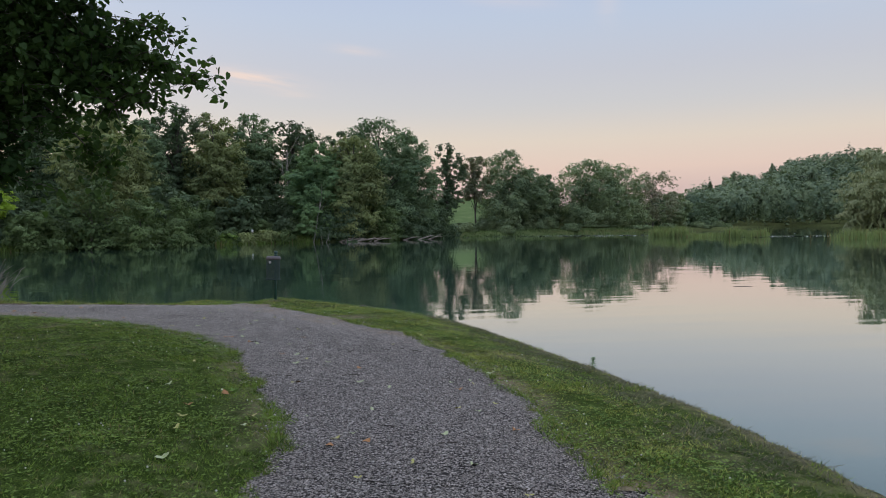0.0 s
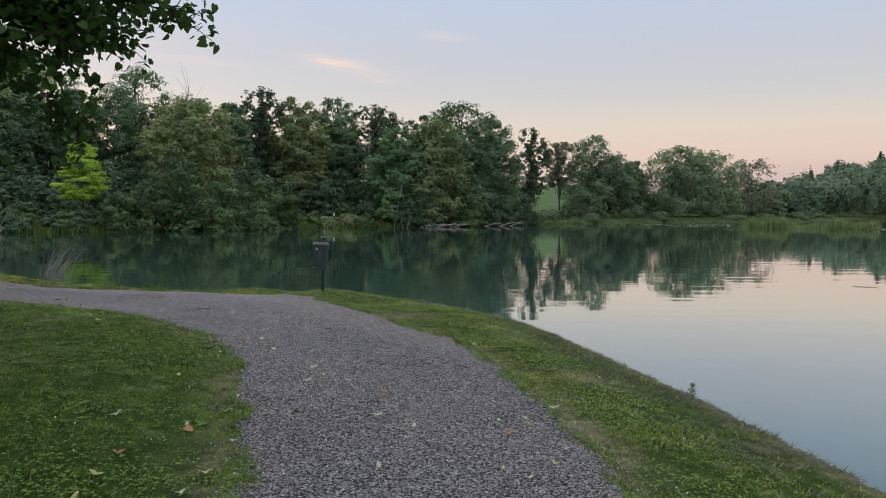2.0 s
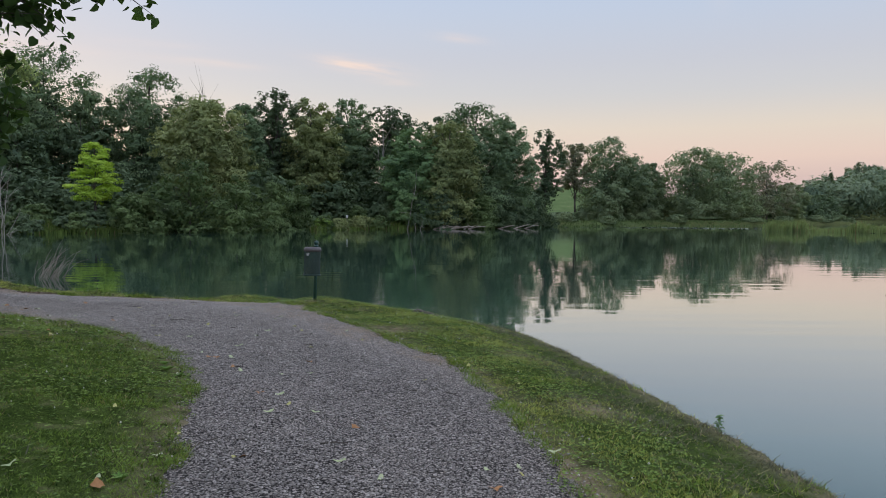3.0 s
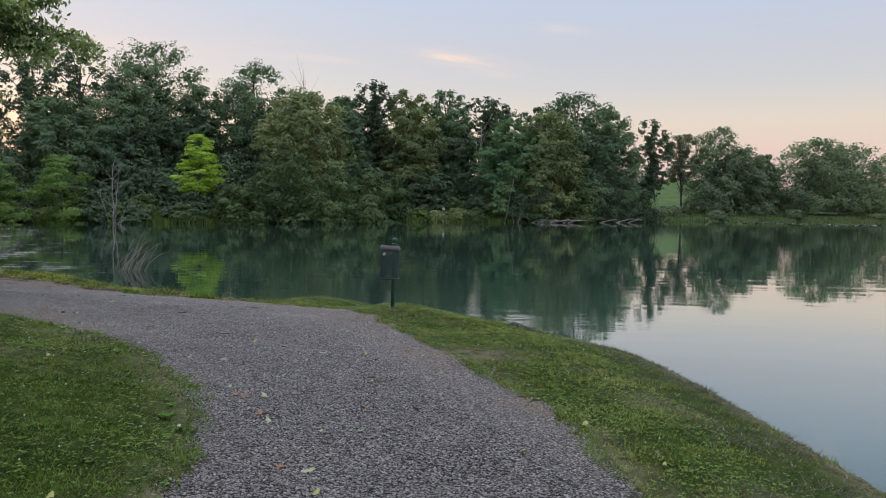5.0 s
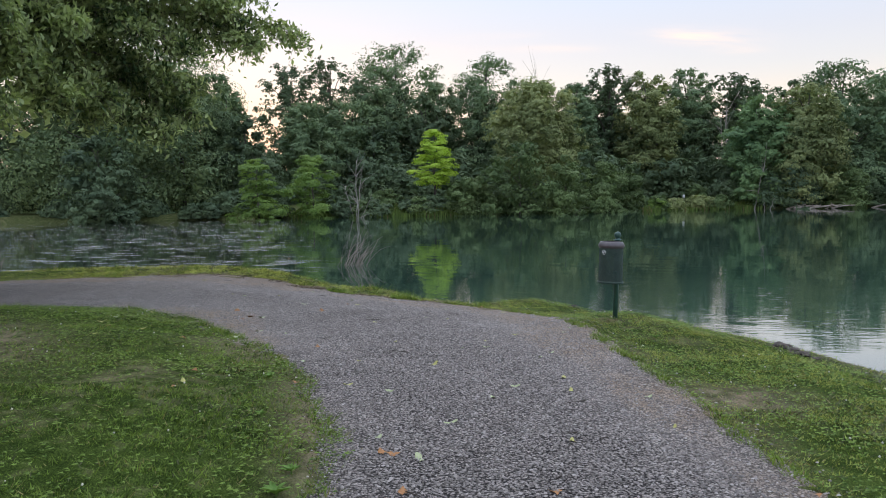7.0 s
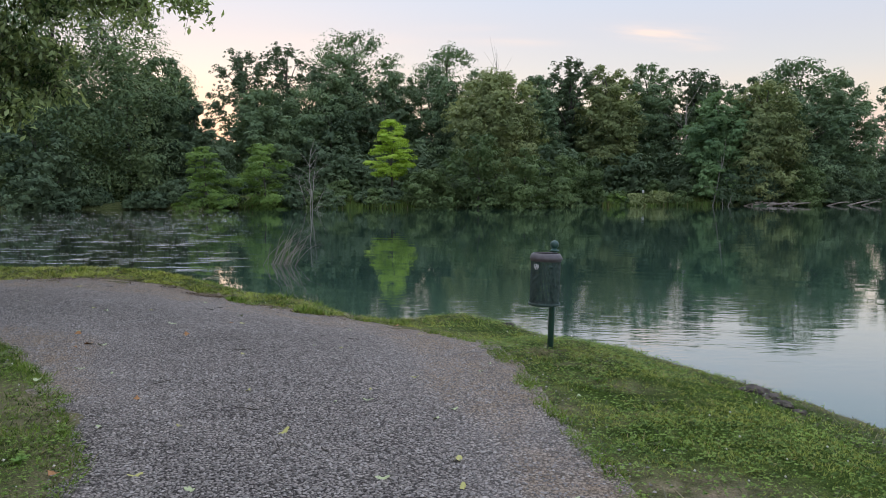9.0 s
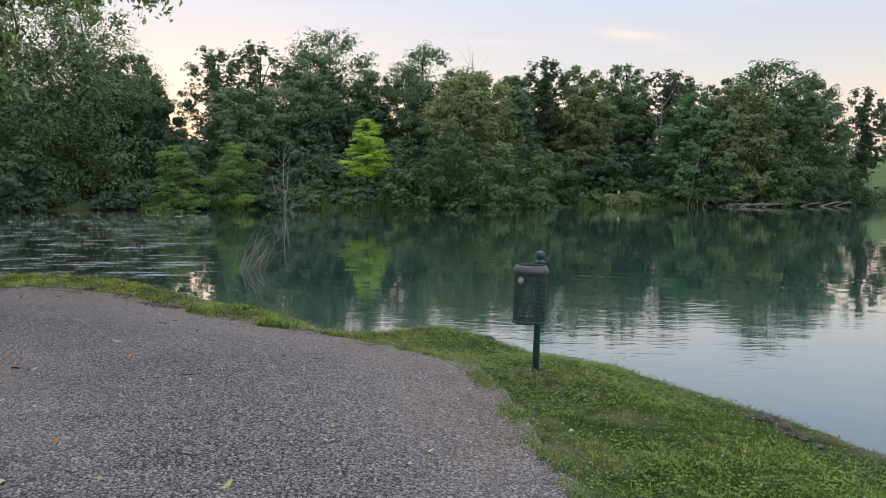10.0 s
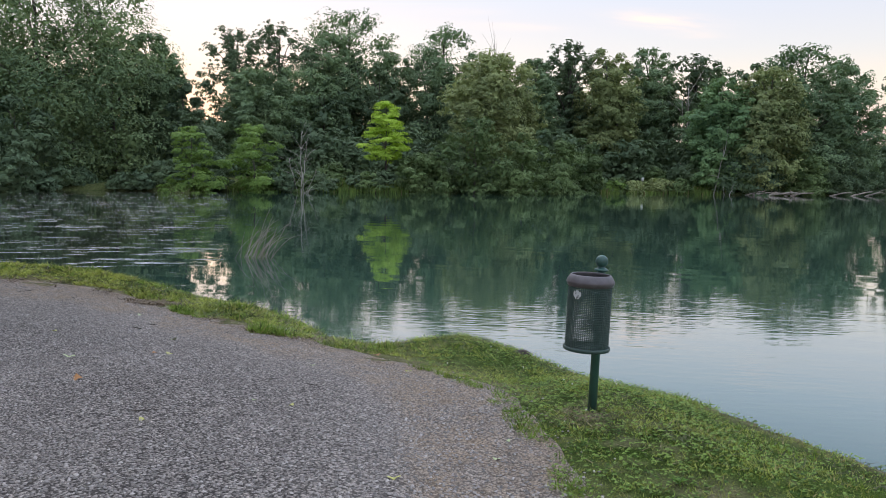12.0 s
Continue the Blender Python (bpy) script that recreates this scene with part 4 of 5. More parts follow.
# ---- near trees ----
def bough_leaves(rng, tips, start, n_leaf, spread, size, shape, sag):
    """Boughs from start to the tips, set with twigs and leaves."""
    wood, pos = [], []
    for tip in tips:
        line = curve_points(start, tip, sag, 9, rng, 0.06)
        wood.append(tube(line, np.linspace(0.045, 0.006, 9), 6))
        for k in range(n_leaf // len(tips) // 14):
            u = 1 - rng.random() ** 1.3 * 0.62
            p = np.array([np.interp(u, np.linspace(0, 1, 9), line[:, q]) for q in range(3)])
            end = p + rng.normal(size=3) * spread * (np.array([1, 1, 0.7]) if shape == "heart" else np.array([0.62, 0.62, 0.5])) + np.array([0, 0, (-0.12 if shape == "heart" else -0.6) * spread])
            wood.append(tube(curve_points(p, end, 0.02, 3, rng, 0.01), np.linspace(0.006, 0.002, 3), 3))
            for q in range(14):
                w = rng.random() ** 0.7
                pos.append(p * (1 - w) + end * w + rng.normal(size=3) * size * 0.7)
    pos = np.array(pos)
    n = len(pos)
    nrm = unit(rng.normal(size=(n, 3)) * (0.6 if shape == "heart" else 0.9) + np.array([0, 0, 0.6]))
    along = rng.normal(size=(n, 3)) * 0.6 + np.array([0, 0, -0.9])
    ln = size * (0.65 + 0.6 * rng.random(n))
    return joined(wood), cards(rng, pos, nrm, ln, ln * (0.9 if shape == "heart" else 0.42), shape, along)


def near_tree(name, label, x, y, height, crown_r, crown_low, tips, start_h, mat, leaf, shape, n_leaf, spread, seed, keep_clear):
    rng = np.random.default_rng(seed)
    z0 = float(ground_at(x, y)[0])
    root = tagged(new(name), label, "tree")
    root.location = (x, y, z0)
    n = 10
    u = np.linspace(0, 1, n)
    line = np.stack([0.1 * np.sin(u * 3), 0.08 * np.cos(u * 4) - 0.08, u * height * 0.85 - 0.2], 1)
    pieces = [tube(line, 0.24 * (1.2 - u) ** 0.8 + 0.02 + 0.10 * (u < 0.05), 12)]
    lobes = []
    for k in range(34):
        h = crown_low + (height - crown_low) * (k + rng.random()) / 34
        rel = (h - crown_low) / (height - crown_low)
        a = k * 2.399 + rng.normal() * 0.3
        rad = crown_r * math.sin(math.pi * min(1, 0.25 + 0.72 * rel)) * (0.55 + 0.35 * rng.random())
        c = np.array([math.cos(a) * rad, math.sin(a) * rad, h])
        if keep_clear(x + c[0], y + c[1], z0 + c[2]):
            continue
        lobes.append((*c, 1.1 + 0.6 * rng.random()))
        if k % 2:
            p0 = np.array([0, 0, max(1.9, h * 0.55)])
            pieces.append(tube(curve_points(p0, c, 0.5, 6, rng, 0.06), np.linspace(0.085, 0.015, 6), 6))
    lobes = np.array(lobes)
    m = 24000
    idx = rng.integers(0, len(lobes), m)
    d = unit(rng.normal(size=(m, 3)))
    pos = lobes[idx, :3] + d * lobes[idx, 3:4] * (0.3 + 0.75 * rng.random((m, 1)))
    ln = leaf * 1.7 * (0.7 + 0.6 * rng.random(m))
    v, f = cards(rng, pos, unit(d * 0.5 + rng.normal(size=(m, 3)) * 0.5 + np.array([0, 0, 0.4])), ln, ln * 0.8, "diamond")
    child("crown", mesh_from("crown", v, f, mat), root)
    origin = np.array([x, y, z0])
    (bv, bf), (lv, lf) = bough_leaves(rng, [np.array(t) - origin for t in tips], np.array([0.05, 0, start_h]), n_leaf, spread, leaf, shape, 0.45)
    pieces.append((bv, bf))
    v, f = joined(pieces)
    child("trunk", mesh_from("trunk", v, f, BARK, True), root)
    child("foliage", mesh_from("foliage", lv, lf, mat), root, "hanging leafy boughs")
    return root


near_tree("tree", "lime tree with heart-shaped leaves overhanging the lawn", -5.6, 5.8, 10.5, 6.6, 3.0,
          [(-1.3, 8.1, 3.2), (-1.5, 7.9, 3.75), (-1.6, 7.95, 3.4), (-2.05, 7.75, 2.95), (-2.5, 7.5, 2.75), (-2.85, 7.25, 2.15), (-2.75, 7.35, 2.5),
           (-1.95, 7.5, 4.1), (-2.45, 7.4, 3.4), (-2.5, 8.4, 2.4), (-3.0, 7.7, 3.0), (-3.2, 7.1, 3.9), (-2.2, 8.0, 3.6), (-2.6, 7.2, 3.0), (-2.9, 7.0, 3.3),
           (-2.4, 7.3, 3.9), (-3.4, 7.0, 2.7), (-3.2, 7.2, 2.6), (-3.3, 7.35, 3.1), (-3.1, 7.4, 2.85), (-3.5, 7.0, 2.3), (-3.05, 7.25, 2.35), (-3.3, 7.1, 2.0), (-2.7, 7.4, 4.3), (-3.0, 7.1, 2.2), (-2.3, 7.5, 3.1), (-1.9, 7.7, 3.3), (-1.62, 7.8, 3.0), (-1.9, 7.7, 2.85)],
          3.4, MAT["linden"], 0.082, "heart", 27000, 0.22, 41, lambda px, py, pz: (px > -3.6 and pz < 5.4) or py > 7.6)
near_tree("tree", "broad tree with drooping leaves beside the path, highlights and shade in their colour", -14.5, 10.6, 12.0, 4.6, 4.2,
          [(-11.0, 16.8, 4.9), (-11.2, 16.2, 5.6), (-11.35, 15.8, 4.55), (-11.5, 14.8, 3.1), (-11.45, 14.1, 2.8), (-11.2, 13.1, 3.35), (-10.7, 12.0, 3.6),
           (-10.2, 11.1, 2.95), (-10.0, 10.9, 3.7), (-11.4, 14.6, 4.4), (-11.2, 13.6, 4.6), (-11.3, 15.4, 5.2), (-10.9, 12.6, 4.4), (-11.8, 13.2, 3.1),
           (-11.6, 14.9, 3.7), (-11.5, 14.3, 3.6), (-11.2, 16.0, 4.7), (-11.0, 12.4, 3.2), (-10.6, 11.5, 4.2), (-11.3, 14.9, 5.6), (-11.1, 13.2, 5.2)],
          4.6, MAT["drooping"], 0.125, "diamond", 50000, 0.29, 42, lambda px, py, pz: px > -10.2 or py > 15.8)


# ---- litter bin ----
def ring_mesh(bm, profile, sides=40, close=False, cx=0.0, cy=0.0):
    """A turned shape from (radius, height) pairs."""
    rows = []
    for r, z in profile:
        rows.append([bm.verts.new((cx + r * math.cos(2 * math.pi * k / sides), cy + r * math.sin(2 * math.pi * k / sides), z)) for k in range(sides)])
    for a, b in zip(rows[:-1], rows[1:]):
        for k in range(sides):
            bm.faces.new((a[k], a[(k + 1) % sides], b[(k + 1) % sides], b[k]))
    if close:
        bm.faces.new(rows[-1])
        bm.faces.new(list(reversed(rows[0])))


def litter_bin(x, y, z):
    root = tagged(new("litter_bin"), "dark green wire-mesh litter bin on a post with a ball finial", "litter bin")
    root.matrix_world = pose(x, y, z, -1.3, 1.3, 0)
    bm = bmesh.new()
    ring_mesh(bm, [(0.031, -0.25), (0.031, 0.99), (0.029, 0.995)], 20, True)
    part("post", bm, GREEN_PAINT, root)
    bm = bmesh.new()
    ring_mesh(bm, [(0.020, 0.99), (0.030, 0.998), (0.049, 1.006), (0.050, 1.013), (0.032, 1.022), (0.022, 1.028), (0.024, 1.034)], 24, True)
    part("collar", bm, GREEN_PAINT, root)
    bm = bmesh.new()
    ring_mesh(bm, [(0.002 + 0.042 * math.sin(math.pi * (k + 0.4) / 12.8), 1.070 - 0.043 * math.cos(math.pi * (k + 0.4) / 12.8)) for k in range(13)], 24, True)
    part("finial", bm, GREEN_PAINT, root)
    cx, cy, lo, hi = 0.02, -0.185, 0.490, 0.955
    n, rows = 64, 40
    wide = 0.145
    verts, faces = [], []

    def bar(p, q, thick, out):
        p, q, out = np.array(p), np.array(q), np.array(out)
        s = np.cross(q - p, out)
        s = s / np.linalg.norm(s) * thick
        o = out * 0.0016
        b = len(verts)
        verts.extend([p - s - o, p + s - o, p + s + o, p - s + o, q - s - o, q + s - o, q + s + o, q - s + o])
        faces.extend([(b, b + 1, b + 5, b + 4), (b + 1, b + 2, b + 6, b + 5), (b + 2, b + 3, b + 7, b + 6), (b + 3, b, b + 4, b + 7)])
    for k in range(n):
        a, a2 = 2 * math.pi * k / n, 2 * math.pi * (k + 1) / n
        c, s2 = math.cos(a), math.sin(a)
        bar((cx + wide * c, cy + wide * s2, lo), (cx + wide * c, cy + wide * s2, hi), 0.0024, (c, s2, 0))
        for r in range(1, rows):
            h = r / rows
            zz = lo + (hi - lo) * h
            bar((cx + wide * c, cy + wide * s2, zz), (cx + wide * math.cos(a2), cy + wide * math.sin(a2), zz), 0.0022, (c, s2, 0))
    child("basket", mesh_from("basket", np.array(verts), np.array(faces), DARK_MESH), root, "perforated dark steel basket")
    bm = bmesh.new()
    ring_mesh(bm, [(0.144, 0.915), (0.153, 0.917), (0.155, 0.930), (0.162, 0.938), (0.162, 0.950), (0.148, 0.976), (0.136, 0.992), (0.131, 0.995), (0.127, 0.990), (0.140, 0.968), (0.150, 0.945), (0.144, 0.920)], 48, False, cx, cy)
    part("rim", bm, RIM_METAL, root, "sloping brownish grey rim")
    bm = bmesh.new()
    ring_mesh(bm, [(0.02, 0.474), (0.142, 0.476), (0.155, 0.479), (0.159, 0.486), (0.159, 0.500), (0.155, 0.505), (0.150, 0.503), (0.147, 0.488), (0.02, 0.487)], 48, True, cx, cy)
    part("base_ring", bm, DARK_MESH, root)
    for zz in (0.60, 0.84):
        bm = bmesh.new()
        b = bmesh.ops.create_cube(bm, size=1.0)
        bmesh.ops.transform(bm, matrix=pose(0.004, -0.030, zz) @ Matrix.Diagonal((0.05, 0.05, 0.03, 1)), verts=b["verts"])
        bmesh.ops.bevel(bm, geom=bm.edges, offset=0.004, segments=1, affect="EDGES")
        part("bracket", bm, GREEN_PAINT, root)
    # round picture plate on the side that faces the path
    ang = math.radians(-90 + 2)
    bm = bmesh.new()
    rows = []
    for a in range(9):
        th = ang - 0.14 + 0.40 * (a / 8 - 0.5)
        half_h = 0.027 * math.sqrt(max(0.12, 1 - (a / 4 - 1) ** 2)) * (1 + 0.25 * math.sin(a * 2.7))
        rows.append([bm.verts.new((cx + 0.1500 * math.cos(th), cy + 0.1500 * math.sin(th), 0.868 + s3 * half_h + 0.006 * math.sin(a * 1.9))) for s3 in (-1, 1)])
    for a in range(8):
        bm.faces.new((rows[a][0], rows[a + 1][0], rows[a + 1][1], rows[a][1]))
    part("sticker", bm, STICKER, root, "worn white picture sticker")
    for da, dz, wa, hz in ((-0.20, 0.010, 0.045, 0.020), (-0.08, -0.012, 0.06, 0.024), (-0.15, -0.018, 0.03, 0.010)):
        bm = bmesh.new()
        q = [bm.verts.new((cx + 0.1512 * math.cos(ang + da + sa2 * wa), cy + 0.1512 * math.sin(ang + da + sa2 * wa), 0.868 + dz + sz * hz * 0.5)) for sa2, sz in ((-0.5, -1), (0.5, -0.6), (0.4, 1), (-0.3, 0.7))]
        bm.faces.new(q)
        part("print_mark", bm, INK, root)
    return root


litter_bin(-3.7, 16.1, 0.0)


# ---- far bank details ----
def tall_grass(name, label, category, line_pts, width, n, height, mat, seed, base=None, thick=0.03):
    """Blades that stand along a line: reeds, bank grass."""
    rng = np.random.default_rng(seed)
    line = smooth_line(line_pts, 0.5)
    k = rng.integers(0, len(line), n)
    x, y = line[k, 0] + rng.normal(size=n) * width, line[k, 1] + rng.normal(size=n) * width
    z = np.maximum(ground_at(x, y), WATER_Z) if base is None else np.full(n, base)
    patch = 0.6 + 0.4 * ripple(x, y, 0.35, seed)
    hgt = height * (0.55 + 0.6 * rng.random(n)) * np.clip(patch + 0.35, 0.35, 1.25)
    lean = rng.normal(size=(n, 2)) * 0.22 * hgt[:, None]
    a = rng.random(n) * math.pi
    wx2, wy2 = np.cos(a) * thick, np.sin(a) * thick
    p0 = np.stack([x, y, z - 0.05], 1)
    side = np.stack([wx2, wy2, np.zeros(n)], 1)
    mid = p0 + np.stack([lean[:, 0] * 0.3, lean[:, 1] * 0.3, hgt * 0.6], 1)
    tip = p0 + np.stack([lean[:, 0], lean[:, 1], hgt], 1)
    v = np.stack([p0 - side, p0 + side, mid + side * 0.8, tip, mid - side * 0.8], 1).reshape(-1, 3)
    b = (np.arange(n) * 5)[:, None]
    return tagged(new(name, mesh_from(name, v, [b + np.array([[0, 1, 2, 4]]), b + np.array([[4, 2, 3]])], mat)), label, category, kind="stuff")


tall_grass("reeds", "tall green reeds standing in the shallow water", "reeds", [(16.6, 122.2), (18.2, 120.9), (19.8, 119.5)], 0.6, 2300, 1.6, MAT["reed"], 1, WATER_Z, 0.035)
tall_grass("reeds", "dense clump of green reeds in the lake", "reeds", [(26.0, 113.6), (27.6, 112.3), (29.0, 111.2)], 0.6, 1900, 1.6, MAT["reed"], 6, WATER_Z, 0.035)
tall_grass("reeds", "low broken reeds between two taller clumps", "reeds", [(20.4, 119.0), (22.6, 116.9), (25.2, 114.4)], 0.5, 1100, 0.62, MAT["reed"], 7, WATER_Z, 0.03)
tall_grass("reeds", "reeds along the edge of the wooded shore", "reeds", [(34.5, 93), (36.5, 90.5), (40, 86), (46, 81)], 1.2, 3500, 1.05, MAT["reed"], 2, None, 0.03)
tall_grass("bank_grass", "rank grass and herbs on the far bank", "grass", [(-69, 61), (-66.5, 65), (-62, 71.5), (-57, 76)], 0.9, 5000, 0.8, MAT["bankgrass"], 3, None, 0.05)
tall_grass("bank_grass", "bright grass in the clearing on the far bank", "grass", [(-48.0, 101), (-45, 106.5), (-41, 110), (-37, 112.5)], 1.1, 3800, 0.65, MAT["bankgrass"], 4, None, 0.05)
tall_grass("bank_grass", "low shore plants below the meadow", "grass", [(-23, 142), (-13, 162), (1, 170), (15, 182), (30, 200)], 1.6, 4000, 0.5, MAT["shrub"], 5, None, 0.06)


def ripple_glints():
    """Sheets of flat pale flecks, added in place of ripples that catch the sky."""
    rng = np.random.default_rng(11)
    pos = []
    for cx, cy, rx, ry, n in ((-1, 150, 7, 1.2, 130), (9, 140, 9, 1.5, 200), (32.5, 112, 3.0, 1.0, 140)):
        pos.append(np.stack([cx + rng.normal(size=n) * rx, cy + rng.normal(size=n) * ry, np.full(n, WATER_Z + 0.012)], 1))
    pos = np.concatenate(pos)
    n = len(pos)
    ln = 0.45 * (0.6 + 0.8 * rng.random(n))
    v, f = cards(rng, pos, unit(rng.normal(size=(n, 3)) * 0.04 + np.array([0, 0, 1.0])), ln, ln, "heart")
    return tagged(new("glint_flecks", mesh_from("glint_flecks", v, f, plain("glint_fleck_pale", (0.16, 0.20, 0.11), 0.25))), "pale flat flecks added for sky glints on rippled water", "water plants", kind="stuff")


ripple_glints()


def bare_wood(name, label, category, x, y, limbs, seed, mat):
    """Leafless branching wood. limbs: (dx, dy, dz, radius, twigs)."""
    rng = np.random.default_rng(seed)
    z0 = float(ground_at(x, y)[0])
    root = tagged(new(name), label, category)
    root.location = (x, y, z0)
    for dx, dy, dz, r, twigs in limbs:
        line = curve_points((0, 0, -0.2), (dx, dy, dz), 0.12 * math.hypot(dx, dy), 8, rng, 0.12)
        pieces = [tube(line, np.linspace(r, r * 0.25, 8), 6)]
        for k in range(twigs):
            u = 0.3 + 0.68 * rng.random()
            p = np.array([np.interp(u, np.linspace(0, 1, 8), line[:, q]) for q in range(3)])
            L = 0.28 * math.sqrt(dx * dx + dy * dy + dz * dz) * (0.4 + 0.8 * rng.random())
            e = p + unit(rng.normal(size=3) + np.array([0.4 * dx, 0.4 * dy, 0.3 * dz + 0.5]) * 0.4) * L
            pieces.append(tube(curve_points(p, e, 0.04, 4, rng, 0.04), np.linspace(r * 0.35, r * 0.1, 4), 4))
        v, f = joined(pieces)
        child("limb", mesh_from("limb", v, f, mat, True), root)
    return root


bare_wood("dead_bush", "bare grey dead bush leaning over the bank", "dead bush", -63.7, 64.3,
          [(-0.8, 0.5, 8.2, 0.08, 16), (0.4, 0.3, 7.0, 0.06, 14), (-1.8, -0.6, 5.6, 0.06, 12), (1.9, 0.2, 3.6, 0.05, 10), (-2.6, 0, 3.0, 0.05, 10), (2.4, -1, 2.0, 0.05, 9)], 3, PALE_BARK)
bare_wood("dead_tree", "bare grey dead trunk among the dark trees", "dead tree", -43.9, 120.2, [(0.3, 0, 14.6, 0.12, 8), (-1.0, 0.3, 13.0, 0.07, 7), (0.9, 0.2, 11.0, 0.05, 6)], 4, PALE_BARK)
bare_wood("dead_tree", "thin leafless treetop above the wood", "dead tree", -73.5, 113.0, [(0.1, 0, 22.0, 0.10, 8), (0.5, 0, 20.6, 0.06, 5)], 5, PALE_BARK)
bare_wood("leaning_trunk", "pale slanting trunk at the waterline", "dead trunk", -36.3, 111.3, [(1.4, 0.5, 8.0, 0.10, 6)], 6, PALE_BARK)
bare_wood("leaning_trunk", "short forked pale trunk at the waterline", "dead trunk", -34.3, 110.4, [(1.1, 0, 2.6, 0.09, 2), (-0.4, 0, 2.1, 0.07, 2)], 7, PALE_BARK)
for dx, dy, ang, ln, r in ((-31.7, 113.9, 14, 2.6, 0.13), (-30.6, 114.6, 40, 3.2, 0.16), (-28.5, 115.3, 26, 3.6, 0.17), (-26.6, 116.8, 34, 3.0, 0.14), (-29.4, 114.2, 62, 2.0, 0.10), (-27.6, 116.1, 8, 2.2, 0.09), (-23.5, 124.2, 30, 3.0, 0.13), (-21.6, 126.6, 40, 3.4, 0.14), (-20.3, 128.9, 22, 2.6, 0.12)):
    rg = np.random.default_rng(int(abs(dx * 10)))
    lg = tagged(new("driftwood_log"), "weathered pale driftwood log at the waterline", "log", "logs on the far shore")
    lg.matrix_world = pose(dx, dy, WATER_Z + 0.10, 0, -2 - 9 * rg.random(), ang)
    ln_pts = curve_points((-ln / 2, 0, 0), (ln / 2, 0, 0.25), 0.12, 9, rg, 0.05)
    v, f = joined([tube(ln_pts, np.linspace(r, r * 0.4, 9), 8)] + [tube(curve_points(ln_pts[q], ln_pts[q] + np.array([rg.normal() * 0.4, rg.normal() * 0.3, 0.1 + 0.35 * rg.random()]), 0.05, 4, rg, 0.03), np.linspace(r * 0.4, 0.02, 4), 5) for q in (int(rg.integers(2, 7)),)])
    child("stem", mesh_from("stem", v, f, DEADWOOD, True), lg)

bm = bmesh.new()
bmesh.ops.create_cube(bm, size=1.0)
bmesh.ops.transform(bm, matrix=Matrix.Diagonal((0.32, 0.06, 0.42, 1)), verts=bm.verts)
bmesh.ops.bevel(bm, geom=bm.edges, offset=0.015, segments=1, affect="EDGES")
marker = tagged(new("marker_board"), "small white marker board on a stake in the bank grass", "sign")
marker.location = (-45.2, 109.0, 0.3)
brd = part("board", bm, WHITE, marker)
brd.location = (0, 0, 1.15)
v, f = tube([(0, 0.05, -0.3), (0, 0.05, 1.3)], [0.03, 0.03], 8)
child("stake", mesh_from("stake", v, f, DEADWOOD), marker)

stick = tagged(new("floating_stick"), "thin dark stick floating on the still lake", "stick")
stick.location = (8.2, 25.6, WATER_Z + 0.002)
v, f = tube([(-0.28, 0.03, 0), (-0.1, 0.01, 0.002), (0.1, 0.01, 0.002), (0.3, -0.01, 0)], [0.006, 0.009, 0.008, 0.004], 6)
child("stem", mesh_from("stem", v, f, BARK, True), stick)


def water_weed(x, y, n, seed, size):
    """Thin stalks that stand out of the current, bent over by it."""
    rng = np.random.default_rng(seed)
    pieces = []
    for k in range(n):
        p = np.array([rng.normal() * 0.22, rng.normal() * 0.22, -0.05])
        ln = size * (0.45 + 0.6 * rng.random())
        e = p + np.array([0.42, 0.24, 0.0]) * ln * (0.5 + 0.8 * rng.random()) + np.array([rng.normal() * 0.08, rng.normal() * 0.08, ln * (0.45 + 0.4 * rng.random())])
        pieces.append(tube(curve_points(p, e, 0.10 * ln, 6, rng, 0.02), np.linspace(0.011, 0.004, 6), 4))
    v, f = joined(pieces)
    ob = tagged(new("water_weed", mesh_from("water_weed", v, f, DEADWOOD, True)), "pale grey tuft of thin stalks bent by the current", "water plant")
    ob.location = (x, y, WATER_Z)
    return ob


water_weed(-16.7, 22.9, 34, 21, 1.5)
water_weed(-25.6, 15.3, 30, 22, 0.9)


# ---- lawn and bank turf ----
def rank(x, y):
    """The coarser, broader-bladed grass on the outer bend beside the current."""
    return 1 + 1.3 * step(-5.5, -8.5, x) * step(13.0, 14.5, y)


